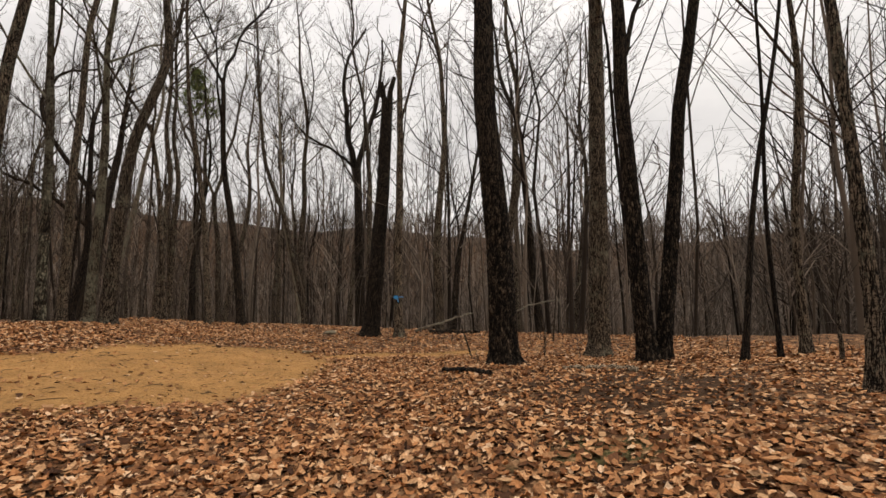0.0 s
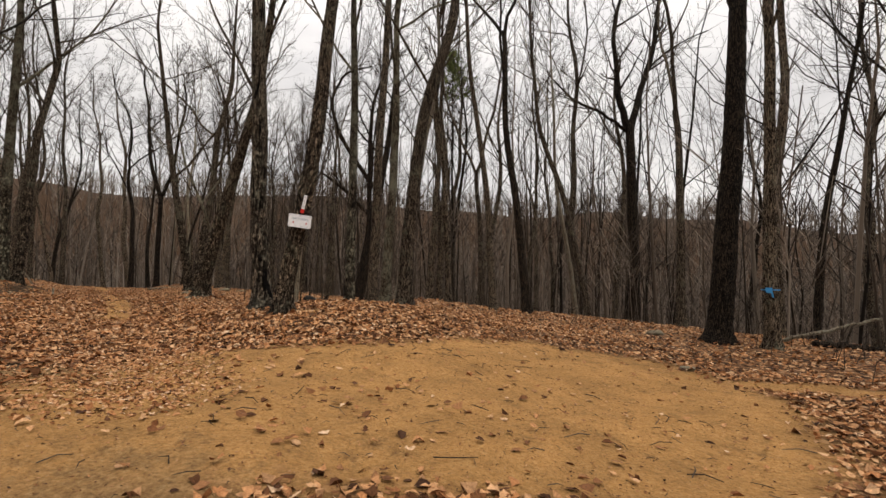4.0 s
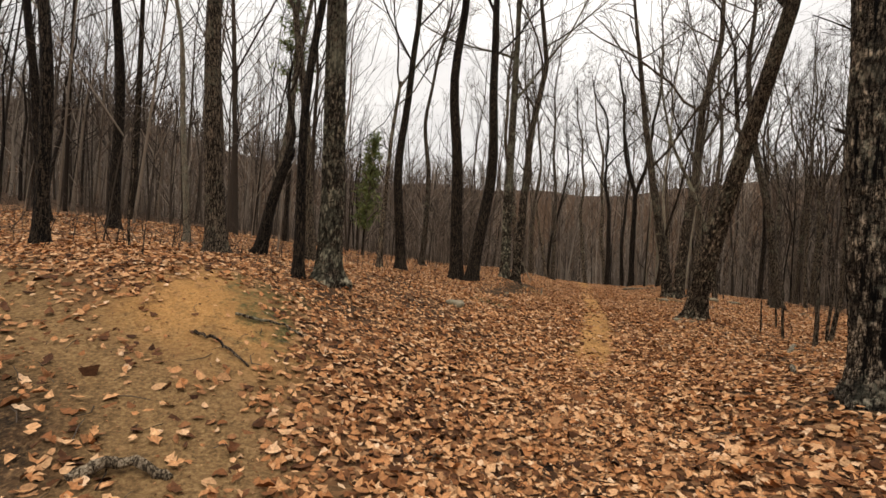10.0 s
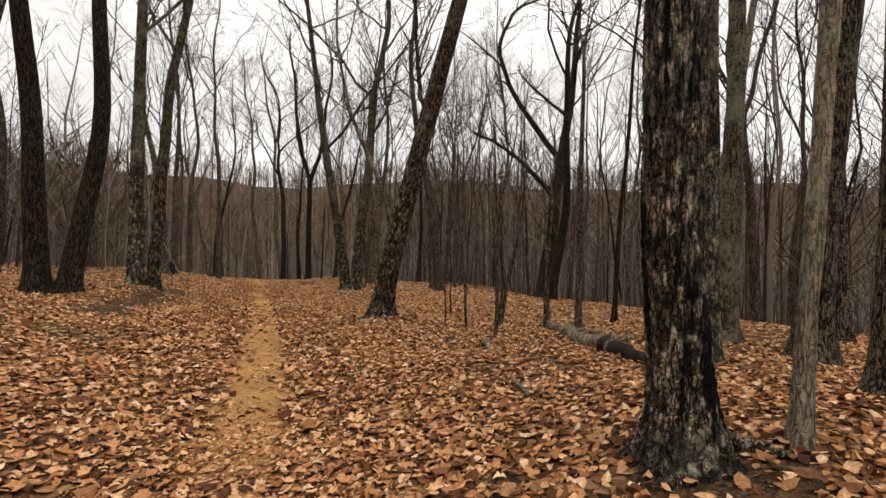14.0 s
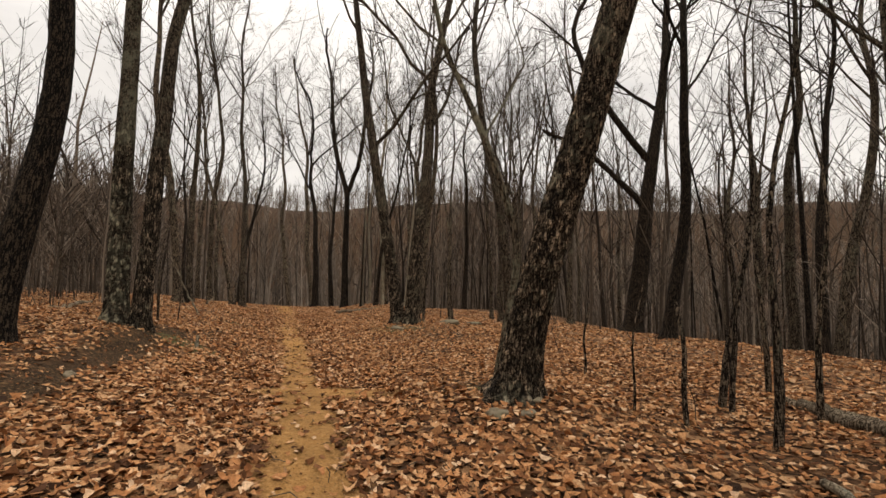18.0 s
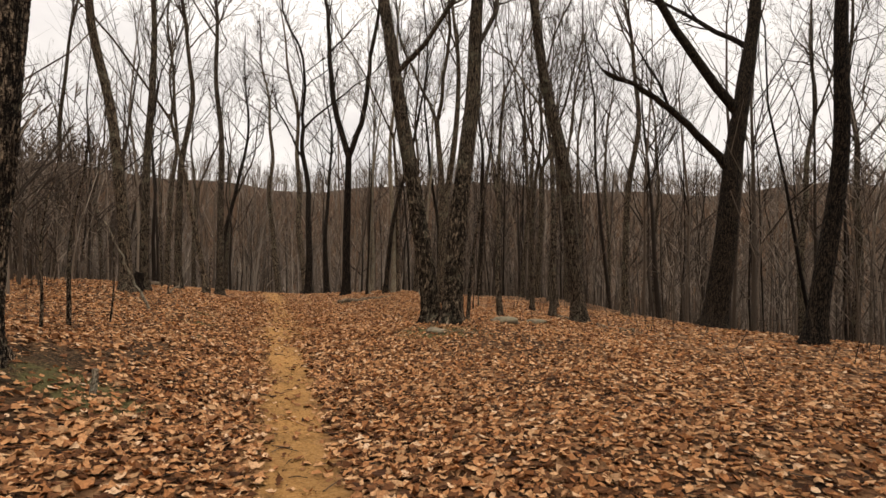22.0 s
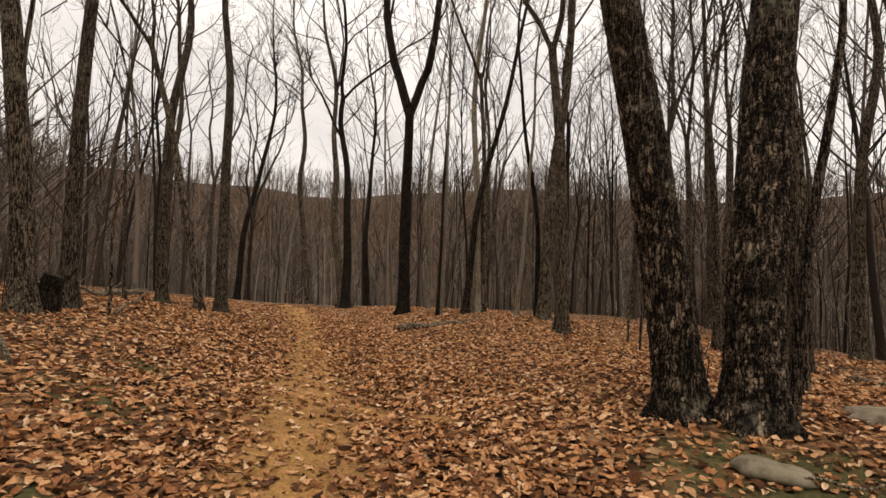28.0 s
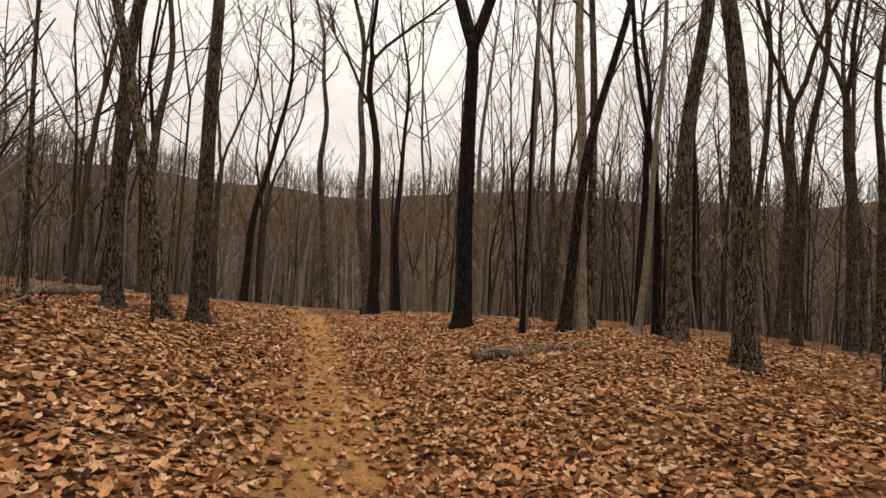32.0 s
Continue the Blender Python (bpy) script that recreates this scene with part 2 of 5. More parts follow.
def ground_material():
    """Leaf litter, with bare sandy soil, mud and moss laid over it where the masks say so."""
    m, n, l, b = mat("forest_floor", 0.95)
    co = n.new("ShaderNodeTexCoord").outputs["Object"]
    v = n.new("ShaderNodeTexVoronoi")
    v.inputs["Scale"].default_value = 13
    l.new(mix_node(n, l, 0.06, co, noise_node(n, l, co, 9, 3), "ADD"), v.inputs["Vector"])
    # The dark low stops paint the shade seen in gaps between leaves.
    leafy = ramp_node(n, l, v.outputs["Color"], (0.1, (0.011, 0.006, 0.0036)), (0.36, (0.075, 0.036, 0.0175)), (0.6, (0.21, 0.104, 0.048)), (0.9, (0.41, 0.24, 0.125)))
    wide = noise_node(n, l, co, 0.8, 5)
    leafy = mix_node(n, l, 1.0, leafy, ramp_node(n, l, wide, (0.3, (0.72, 0.70, 0.68)), (0.7, (1.1, 1.08, 1.05))), "MULTIPLY")
    fine = noise_node(n, l, co, 30, 6, 0.7)
    soil = ramp_node(n, l, fine, (0.25, (0.23, 0.112, 0.034)), (0.5, (0.41, 0.215, 0.074)), (0.8, (0.53, 0.315, 0.13)))
    soil = mix_node(n, l, 1.0, soil, ramp_node(n, l, noise_node(n, l, co, 1.6, 6), (0.3, (0.72, 0.72, 0.71)), (0.7, (1.16, 1.15, 1.12))), "MULTIPLY")
    crumbs = ramp_node(n, l, noise_node(n, l, co, 75, 3, 0.7), (0.57, (0, 0, 0)), (0.66, (0.75, 0.75, 0.75)))
    soil = mix_node(n, l, crumbs, soil, (0.07, 0.04, 0.02))
    mud = ramp_node(n, l, fine, (0.35, (0.006, 0.004, 0.003)), (0.52, (0.046, 0.028, 0.014)), (0.68, (0.21, 0.125, 0.058)))
    path = ramp_node(n, l, fine, (0.3, (0.075, 0.043, 0.018)), (0.52, (0.22, 0.13, 0.055)), (0.75, (0.38, 0.25, 0.12)))
    moss = ramp_node(n, l, fine, (0.3, (0.045, 0.04, 0.014)), (0.7, (0.13, 0.115, 0.045)))
    grit = noise_node(n, l, co, 5, 7, 0.7)

    def mask(name, spread=0.5):
        a = n.new("ShaderNodeAttribute")
        a.attribute_name = name
        t = math_node(n, l, "ADD", a.outputs["Fac"], math_node(n, l, "MULTIPLY", math_node(n, l, "SUBTRACT", grit, 0.5), 1.5))
        return ramp_node(n, l, t, (0.5 - spread * 0.3, (0, 0, 0)), (0.5 + spread * 0.3, (1, 1, 1)))

    col = mix_node(n, l, mask("soil", 0.9), leafy, soil)
    col = mix_node(n, l, mask("path", 1.3), col, path)
    col = mix_node(n, l, mask("mud", 2.0), col, mud)
    col = mix_node(n, l, mask("moss"), col, moss)
    # Dark floor colour that also carries the shade of the woods.
    duff_shade = ramp_node(n, l, noise_node(n, l, co, 3, 6, 0.7), (0.3, (0.022, 0.0125, 0.007)), (0.7, (0.085, 0.047, 0.024)))
    col = mix_node(n, l, mask("duff_shade", 1.0), col, duff_shade)
    l.new(col, b.inputs["Base Color"])
    bump_node(n, l, b, math_node(n, l, "ADD", math_node(n, l, "MULTIPLY", v.outputs["Distance"], 0.6), fine), 0.8, 0.04)
    return m


FLOOR = ground_material()

# ---- terrain ----
BUMPS = []


def bump(x, y, r, a):
    BUMPS.append((x, y, r, a))


bump(-26, -2, 8, 0.74)
bump(2, 10, 5, -0.29)
bump(-8, 10, 1.8, 0.31)
bump(-36, 14, 3, 0.52)
bump(-34, 24, 1.8, 0.41)
bump(-32, 18, 1.8, -0.29)
bump(-32, 38, 3, 0.32)
bump(-10, 6, 1.8, -0.18)
bump(-14, 2, 1.8, 0.5)
bump(-24, 14, 1.8, -0.29)
bump(-44, 24, 1.8, -0.4)
bump(-26, 10, 1.8, 0.41)
bump(-26, 20, 1.8, 0.26)
bump(-12, 12, 1.8, 0.14)
bump(-14, 8, 1.8, -0.19)
bump(-22, 12, 1.8, -0.21)
bump(-36, 20, 1.8, -0.35)
bump(-40, 34, 3, -0.27)
bump(-46, 16, 5, 0.25)
bump(-4, 0, 3, -0.29)
bump(-2, 14, 3, -0.2)
bump(-28, 16, 1.8, -0.24)
bump(-24, 28, 3, -0.16)
bump(-18, 4, 1.8, 0.24)
bump(-10, 10, 1.8, 0.22)
bump(-16, 0, 3, 0.23)
bump(-17.2, 12.7, 0.9, 0.18)
bump(-21.0, 8.3, 0.5, 0.14)
bump(-22.4, 9.1, 0.55, 0.15)
bump(-23.9, 10.0, 0.55, 0.16)
bump(-12.9, 3.5, 0.8, 0.1)
bump(0.6, -0.2, 2.9, -0.43)
bump(4.6, 11.6, 2.6, -0.3)
bump(-2.2, 6.5, 3.4, -0.2)
bump(-10.7, 16.2, 1.7, 0.3)


def soft(v, w):
    return w * np.logaddexp(0, v / w)


def height(x, y):
    """The lie of the land: a spur that falls off to the north, a valley, and wooded hills beyond it."""
    x, y = np.asarray(x, float), np.asarray(y, float)
    n1, n2 = 0.45 * x + 0.893 * y, -0.9 * x + 0.43 * y
    drop = 0.30 * np.hypot(soft(n1 - 17, 2.5), soft(n2 - 57, 4))
    z = 0.1 - 24 * (1 - np.exp(-drop / 24)) + 30 * (1 - np.exp(-0.11 * soft(-n1 - 3, 3) / 30))
    for bx, by, r, a in BUMPS:
        z = z + a * np.exp(-((x - bx) ** 2 + (y - by) ** 2) / (2 * r * r))
    dx, dy = x + 15, y - 12
    far, way = np.hypot(dx, dy), np.arctan2(dy, dx)
    turn = np.degrees(np.arctan2(-dx, dy))
    ridge = np.interp(turn, (-180, -110, -43, -30, -15, 0, 18, 45, 65, 87, 101, 120, 145, 180), (32, 28, 23, 27, 31, 38, 46, 50, 45, 43, 52, 60, 50, 34))
    ridge = ridge + 2.5 * np.sin(9 * way) + 1.5 * np.sin(23 * way + 1)
    rise = np.clip((far - 95) / 190, 0, 1)
    rise = rise * rise * (3 - 2 * rise)
    z = z * (1 - rise) + ridge * rise
    return z


def line_mask(x, y, points, half):
    """1 on a line through the points, falling to 0 at its sides."""
    best = np.full(np.shape(x), 99.0)
    for (ax, ay), (bx, by) in zip(points, points[1:]):
        t = np.clip(((x - ax) * (bx - ax) + (y - ay) * (by - ay)) / ((bx - ax) ** 2 + (by - ay) ** 2), 0, 1)
        best = np.minimum(best, np.hypot(x - ax - t * (bx - ax), y - ay - t * (by - ay)))
    return np.clip(1.25 - best / half * 0.75, 0, 1)


def spot(x, y, cx, cy, rx, ry, turn=0.0):
    c, s = math.cos(radians(turn)), math.sin(radians(turn))
    u, v = (x - cx) * c + (y - cy) * s, -(x - cx) * s + (y - cy) * c
    return np.clip(1.5 - np.hypot(u / rx, v / ry), 0, 1)


TRAIL = [(-13.2, 7.9), (-15.9, 9.5), (-19.4, 11.4), (-24.8, 14.2), (-28, 15.7), (-32.5, 18.2), (-36.5, 20.1), (-42, 22.4), (-50, 25), (-60, 28.5)]
SIDE = [(-9.2, 3.65), (-10.0, 3.7), (-10.5, 3.4), (-10.85, 2.75), (-11.6, 1.8), (-12.3, 0.8), (-13.2, -0.4), (-14.3, -2.0), (-15.5, -4.0), (-17.1, -6.75), (-19.5, -10.5)]


TRODDEN = [(-7.6, 4.9), (-10.0, 6.3), (-13.2, 7.9)]
CLEARING = [(-8.4, 4.3), (-8.9, 5.5), (-8.7, 6.5), (-7.65, 7.1), (-6.6, 8.5), (-5.4, 10.6), (-3.8, 11.3), (-2.5, 10.5), (-1.8, 9.0), (-1.8, 7.2), (-2.05, 6.1), (-2.5, 5.2), (-3.45, 5.1), (-4.65, 4.6), (-5.3, 4.0), (-5.6, 3.2), (-7.2, 3.3)]


def ring_mask(x, y, ring, soft_edge):
    """0.5 on the rim of a ring of points, 1 well inside it."""
    inside = np.zeros(np.shape(x), bool)
    best = np.full(np.shape(x), 99.0)
    for (ax, ay), (bx, by) in zip(ring, ring[1:] + ring[:1]):
        t = np.clip(((x - ax) * (bx - ax) + (y - ay) * (by - ay)) / ((bx - ax) ** 2 + (by - ay) ** 2), 0, 1)
        best = np.minimum(best, np.hypot(x - ax - t * (bx - ax), y - ay - t * (by - ay)))
        cross = (ay > y) != (by > y)
        inside ^= cross & (x < (bx - ax) * (y - ay) / (by - ay + 1e-12) + ax)
    return np.clip(0.5 + np.where(inside, best, -best) / soft_edge, 0, 1)


def soil_mask(x, y):
    a = ring_mask(x, y, CLEARING, 1.1)
    a = np.maximum(a, line_mask(x, y, [(-2.2, 10.0), (0.3, 10.9), (2.0, 11.7)], 0.4) * 0.8)
    a = np.maximum(a, line_mask(x, y, TRAIL[:3] + [(-24.8, 14.2), (-27.8, 15.6)], 0.32))
    a = np.maximum(a, spot(x, y, -19.5, 11.6, 1.2, 0.42, 30) * 0.85)
    a = np.maximum(a, line_mask(x, y, TRAIL[4:7], 0.65) * 0.78)
    a = np.maximum(a, line_mask(x, y, TRAIL[5:], 0.55) * 0.8)
    a = np.maximum(a, spot(x, y, -12.2, 3.2, 1.55, 0.85, 22) * 0.78)
    a = np.maximum(a, spot(x, y, -8.92, 8.95, 0.3, 0.26, 20) * 0.8)
    for cx, cy, rx, ry in ((-28.9, 17.0, 0.35, 0.22), (-28.3, 17.35, 0.35, 0.2), (-28.5, 16.2, 0.5, 0.25), (-33.4, 18.6, 1.0, 0.5)):
        a = np.maximum(a, spot(x, y, cx, cy, rx, ry, 28) * 0.8)
    return np.maximum(a, spot(x, y, -12.0, 2.5, 0.5, 0.35, 20) * 0.75)


def path_mask(x, y):
    a = line_mask(x, y, SIDE[:6], 0.66)
    a = np.maximum(a, spot(x, y, -10.9, 3.5, 1.1, 0.7, 20) * 0.72)
    a = np.maximum(a, line_mask(x, y, SIDE[5:], 0.62) * 0.92)
    a = np.maximum(a, spot(x, y, -4.9, 3.2, 1.4, 0.7, -35) * 0.9)
    return np.maximum(a, spot(x, y, -9.0, 4.7, 0.8, 0.5, 30) * 0.9)


def mud_mask(x, y):
    a = line_mask(x, y, [(-20.6, 8.8), (-22.0, 9.5), (-23.6, 10.5), (-25.2, 11.6)], 0.46)
    a = np.maximum(a, line_mask(x, y, [(-9.2, 2.75), (-9.7, 2.75), (-10.2, 2.5), (-10.55, 1.9), (-10.9, 1.3), (-12.0, 0.2)], 0.45))
    a = np.maximum(a, line_mask(x, y, [(-12.0, 0.2), (-13.0, -1.2), (-15.2, -4.9), (-18.4, -10.5)], 0.4) * 0.8)
    for cx, cy, r in ((-17.85, 13.2, 0.55), (-18.25, 13.45, 0.85), (-10.35, 9.05, 0.5), (-9.5, 8.6, 0.2), (-40.2, 18.2, 0.8), (-38.4, 18.5, 0.6), (-9.2, 4.7, 0.35), (-24.8, 10.6, 0.5), (-26.1, 18.7, 0.4)):
        a = np.maximum(a, spot(x, y, cx, cy, r, r * 0.75, 30) * 0.88)
    return np.maximum(a, line_mask(x, y, [(-25.3, 12.1), (-26.7, 12.95)], 0.3) * 0.85)


def moss_mask(x, y):
    a = spot(x, y, -24.2, 11.6, 0.9, 0.5, 30)
    a = np.maximum(a, spot(x, y, -28.2, 14.0, 0.8, 0.4, 30))
    a = np.maximum(a, spot(x, y, 1.74, 3.43, 0.9, 0.35, 10) * 0.8)
    a = np.maximum(a, spot(x, y, -17.95, 13.1, 0.3, 0.2, 10))
    a = np.maximum(a, spot(x, y, -13.6, 3.9, 0.7, 0.5, 10) * 0.7)
    a = np.maximum(a, spot(x, y, -9.42, 8.62, 0.2, 0.2, 10))
    a = np.maximum(a, spot(x, y, -12.7, 3.6, 1.2, 0.5, 22) * 0.75)
    a = np.maximum(a, spot(x, y, -30.2, 14.6, 1.0, 0.4, 28) * 0.9)
    a = np.maximum(a, spot(x, y, -25.2, 18.0, 1.2, 0.7, 20))
    a = np.maximum(a, spot(x, y, -31.4, 15.3, 0.7, 0.4, 28) * 0.9)
    return np.maximum(a, spot(x, y, -18.3, 7.8, 0.9, 0.5, 30)) * 0.7


def duff_shade_mask(x, y):
    """Old leaves and brush on the slopes away from the spur, and woodland shade painted as darker ground."""
    n1, n2 = 0.45 * x + 0.893 * y, -0.9 * x + 0.43 * y
    bank = np.maximum(spot(x, y, -18.0, 2.6, 3.2, 1.3, 15), spot(x, y, -14.2, 4.3, 1.3, 0.5, 20)) * 0.72
    # The first spot paints the shade of the dense eastern woods.
    for cx, cy, rx, ry, amount in ((2.87, 5.7, 2.2, 1.8, 0.75), (-12.0, 12.0, 2.0, 1.0, 0.4), (-15.8, 5.9, 2.2, 0.7, 0.66), (-18.6, 5.4, 2.0, 0.8, 0.7), (-4.0, 12.0, 3.0, 1.4, 0.48), (-13.0, 14.0, 3.0, 1.3, 0.45), (-23.6, 18.2, 1.6, 1.0, 0.55), (-22.6, 9.2, 1.2, 0.6, 0.6), (-33.5, 14.0, 2.5, 0.9, 0.5)):
        bank = np.maximum(bank, spot(x, y, cx, cy, rx, ry, 25) * amount)
    bank = np.maximum(bank, spot(x, y, -39.5, 17.0, 4.0, 1.6, 25) * 0.6)
    bank = np.maximum(bank, spot(x, y, -29.5, 12.4, 3.0, 0.9, 28) * 0.5)
    return np.maximum(bank, np.clip(np.maximum(np.maximum((n1 - 16) / 8, (n2 - 50) / 10), (-n1 - 22) / 14), 0, 1))


def spread_lines(lo, hi, step, reach, grow=1.16):
    mid = list(np.arange(lo, hi + step / 2, step))
    out, d = [], step
    while not out or out[-1] < reach:
        d *= grow
        out.append((out[-1] if out else 0) + d)
    return np.array([lo - v for v in reversed(out)] + mid + [hi + v for v in out])


def mesh_of(name, verts, faces, smooth=True):
    me = bpy.data.meshes.new(name)
    verts, faces = np.asarray(verts, np.float32), np.asarray(faces, np.int32)
    k = faces.shape[1]
    me.vertices.add(len(verts))
    me.vertices.foreach_set("co", verts.ravel())
    me.loops.add(faces.size)
    me.loops.foreach_set("vertex_index", faces.ravel())
    me.polygons.add(len(faces))
    me.polygons.foreach_set("loop_start", np.arange(0, faces.size, k, dtype=np.int32))
    me.polygons.foreach_set("loop_total", np.full(len(faces), k, np.int32))
    me.polygons.foreach_set("use_smooth", np.full(len(faces), smooth))
    me.update()
    return me


def rough_ground(x, y):
    return 0.035 * np.sin(1.9 * x + 0.7 * np.sin(1.3 * y)) * np.sin(1.7 * y + 0.9 * np.sin(1.1 * x)) + 0.012 * np.sin(6.1 * x + 2 * y) * np.sin(5.3 * y - 1.5 * x)


GX, GY = spread_lines(-44, 6, 0.2, 1800), spread_lines(-6, 28, 0.2, 1800)
gx, gy = np.meshgrid(GX, GY)
gz = height(gx, gy) + rough_ground(gx, gy)
nx, ny = len(GX), len(GY)
gi = np.arange(nx * ny).reshape(ny, nx)
me = mesh_of("ground", np.stack([gx, gy, gz], -1).reshape(-1, 3),
             np.stack([gi[:-1, :-1], gi[:-1, 1:], gi[1:, 1:], gi[1:, :-1]], -1).reshape(-1, 4))
for key, fn in (("soil", soil_mask), ("path", path_mask), ("mud", mud_mask), ("moss", moss_mask), ("duff_shade", duff_shade_mask)):
    me.attributes.new(key, "FLOAT", "POINT").data.foreach_set("value", fn(gx, gy).astype(np.float32).ravel())
me.materials.append(FLOOR)
ground = tagged(new("ground", me), "leaf-covered forest floor with a bare sandy clearing and trail", "ground", kind="structure")


def ground_z(x, y):
    return float(height(x, y) + rough_ground(x, y))


# ---- trees ----
rng = np.random.default_rng(7)


def tube(points, radii, sides):
    """Vertices and quads of a tube along the points."""
    p, r = np.asarray(points, float), np.asarray(radii, float)
    d = np.gradient(p, axis=0)
    d /= np.linalg.norm(d, axis=1, keepdims=True) + 1e-9
    ref = np.array([1.0, 0.13, 0.0]) if abs(d[0, 0]) < 0.8 else np.array([0.0, 0.1, 1.0])
    u = ref - d * (d @ ref)[:, None]
    u /= np.linalg.norm(u, axis=1, keepdims=True) + 1e-9
    w = np.cross(d, u)
    a = np.arange(sides) / sides * 2 * math.pi
    ring = p[:, None] + r[:, None, None] * (np.cos(a)[None, :, None] * u[:, None] + np.sin(a)[None, :, None] * w[:, None])
    i = np.arange(len(p) * sides).reshape(len(p), sides)
    j = np.roll(i, -1, axis=1)
    return ring.reshape(-1, 3), np.stack([i[:-1], j[:-1], j[1:], i[1:]], -1).reshape(-1, 4)


def prisms(pieces):
    """Vertices and quads of many thin three-sided pieces, each given as start, end and two radii."""
    q = np.array(pieces, float)
    a, b, ra, rb = q[:, :3], q[:, 3:6], q[:, 6:7], q[:, 7:8]
    d = b - a
    d /= np.linalg.norm(d, axis=1, keepdims=True) + 1e-9
    ref = np.where(np.abs(d[:, :1]) < 0.8, (1.0, 0.13, 0.0), (0.0, 0.1, 1.0))
    u = ref - d * np.sum(d * ref, axis=1, keepdims=True)
    u /= np.linalg.norm(u, axis=1, keepdims=True) + 1e-9
    w = np.cross(d, u)
    ring = [math.cos(t) * u + math.sin(t) * w for t in (0, 2.0944, 4.1888)]
    v = np.stack([a + ra * o for o in ring] + [b + rb * o for o in ring], axis=1)
    quads = np.array([[0, 1, 4, 3], [1, 2, 5, 4], [2, 0, 3, 5]])
    return v.reshape(-1, 3), (quads[None] + 6 * np.arange(len(q))[:, None, None]).reshape(-1, 4)


class Pile:
    """Gathers tubes into one mesh."""

    def __init__(self):
        self.v, self.f, self.n = [], [], 0

    def add(self, v, f):
        self.v.append(v)
        self.f.append(f + self.n)
        self.n += len(v)

    def mesh(self, name, material):
        me = mesh_of(name, np.concatenate(self.v), np.concatenate(self.f))
        me.materials.append(material)
        return me


def bough(p, d, length, r, rise, wob, n=6):
    """A wandering line that starts at p towards d, with its radii."""
    pts, d = [np.array(p, float)], np.array(d, float)
    for k in range(n):
        d = d + rng.normal(0, wob, 3) + (0, 0, rise)
        d /= np.linalg.norm(d)
        pts.append(pts[-1] + d * length / n)
    return np.array(pts), r * np.linspace(1, 0.35, n + 1) ** 0.9


def side_way(d, angle):
    """A direction that leaves d at the angle, to a side drawn by chance."""
    q = rng.normal(0, 1, 3)
    q -= d * (q @ d)
    q /= np.linalg.norm(q)
    return d * math.cos(angle) + q * math.sin(angle)


def fill_twigs(pile, pts, rad, length, level, count):
    """Branchlets along a bough, and finer ones along those."""
    for _ in range(count):
        t = rng.uniform(0.25, 1.0) * (len(pts) - 1)
        k = min(int(t), len(pts) - 2)
        at = pts[k] + (pts[k + 1] - pts[k]) * (t - k)
        d = pts[k + 1] - pts[k]
        d /= np.linalg.norm(d)
        ln = length * rng.uniform(0.5, 1.1) * (1.15 - 0.5 * t / (len(pts) - 1))
        q, r = bough(at, side_way(d, rng.uniform(0.45, 0.95)), ln, max(rad[k] * 0.5, 0.006), 0.09, 0.16, 4)
        pile.add(*tube(q, np.maximum(r, 0.004), 3))
        if level > 1:
            fill_twigs(pile, q, r, ln * 0.55, level - 1, 3)


def link(name, me, parent, m=None):
    ob = new(name, me)
    ob.parent = parent
    if m is not None:
        ob.matrix_basis = m
    return ob


def trunk_line(h, r, wob=0.16, n=26, flare=0.55, tip=0.12):
    z = np.concatenate([[-0.25, 0.0, 0.12, 0.3, 0.6], np.linspace(1.0, h, n)])
    a, b = rng.uniform(0, 6.3, 2)
    s = np.clip(z / 6, 0, 1.5)
    x = wob * s * (np.sin(z * 0.42 + a) - math.sin(a)) + 0.05 * s * np.sin(z * 1.3 + b)
    y = wob * s * (np.sin(z * 0.37 + b) - math.sin(b)) + 0.05 * s * np.sin(z * 1.1 + a)
    rr = r * (1 - (1 - tip) * np.clip(z / h, 0, 1) ** 0.9) * (1 + flare * np.exp(-np.maximum(z, 0) / 0.22))
    return np.stack([x, y, z], -1), rr


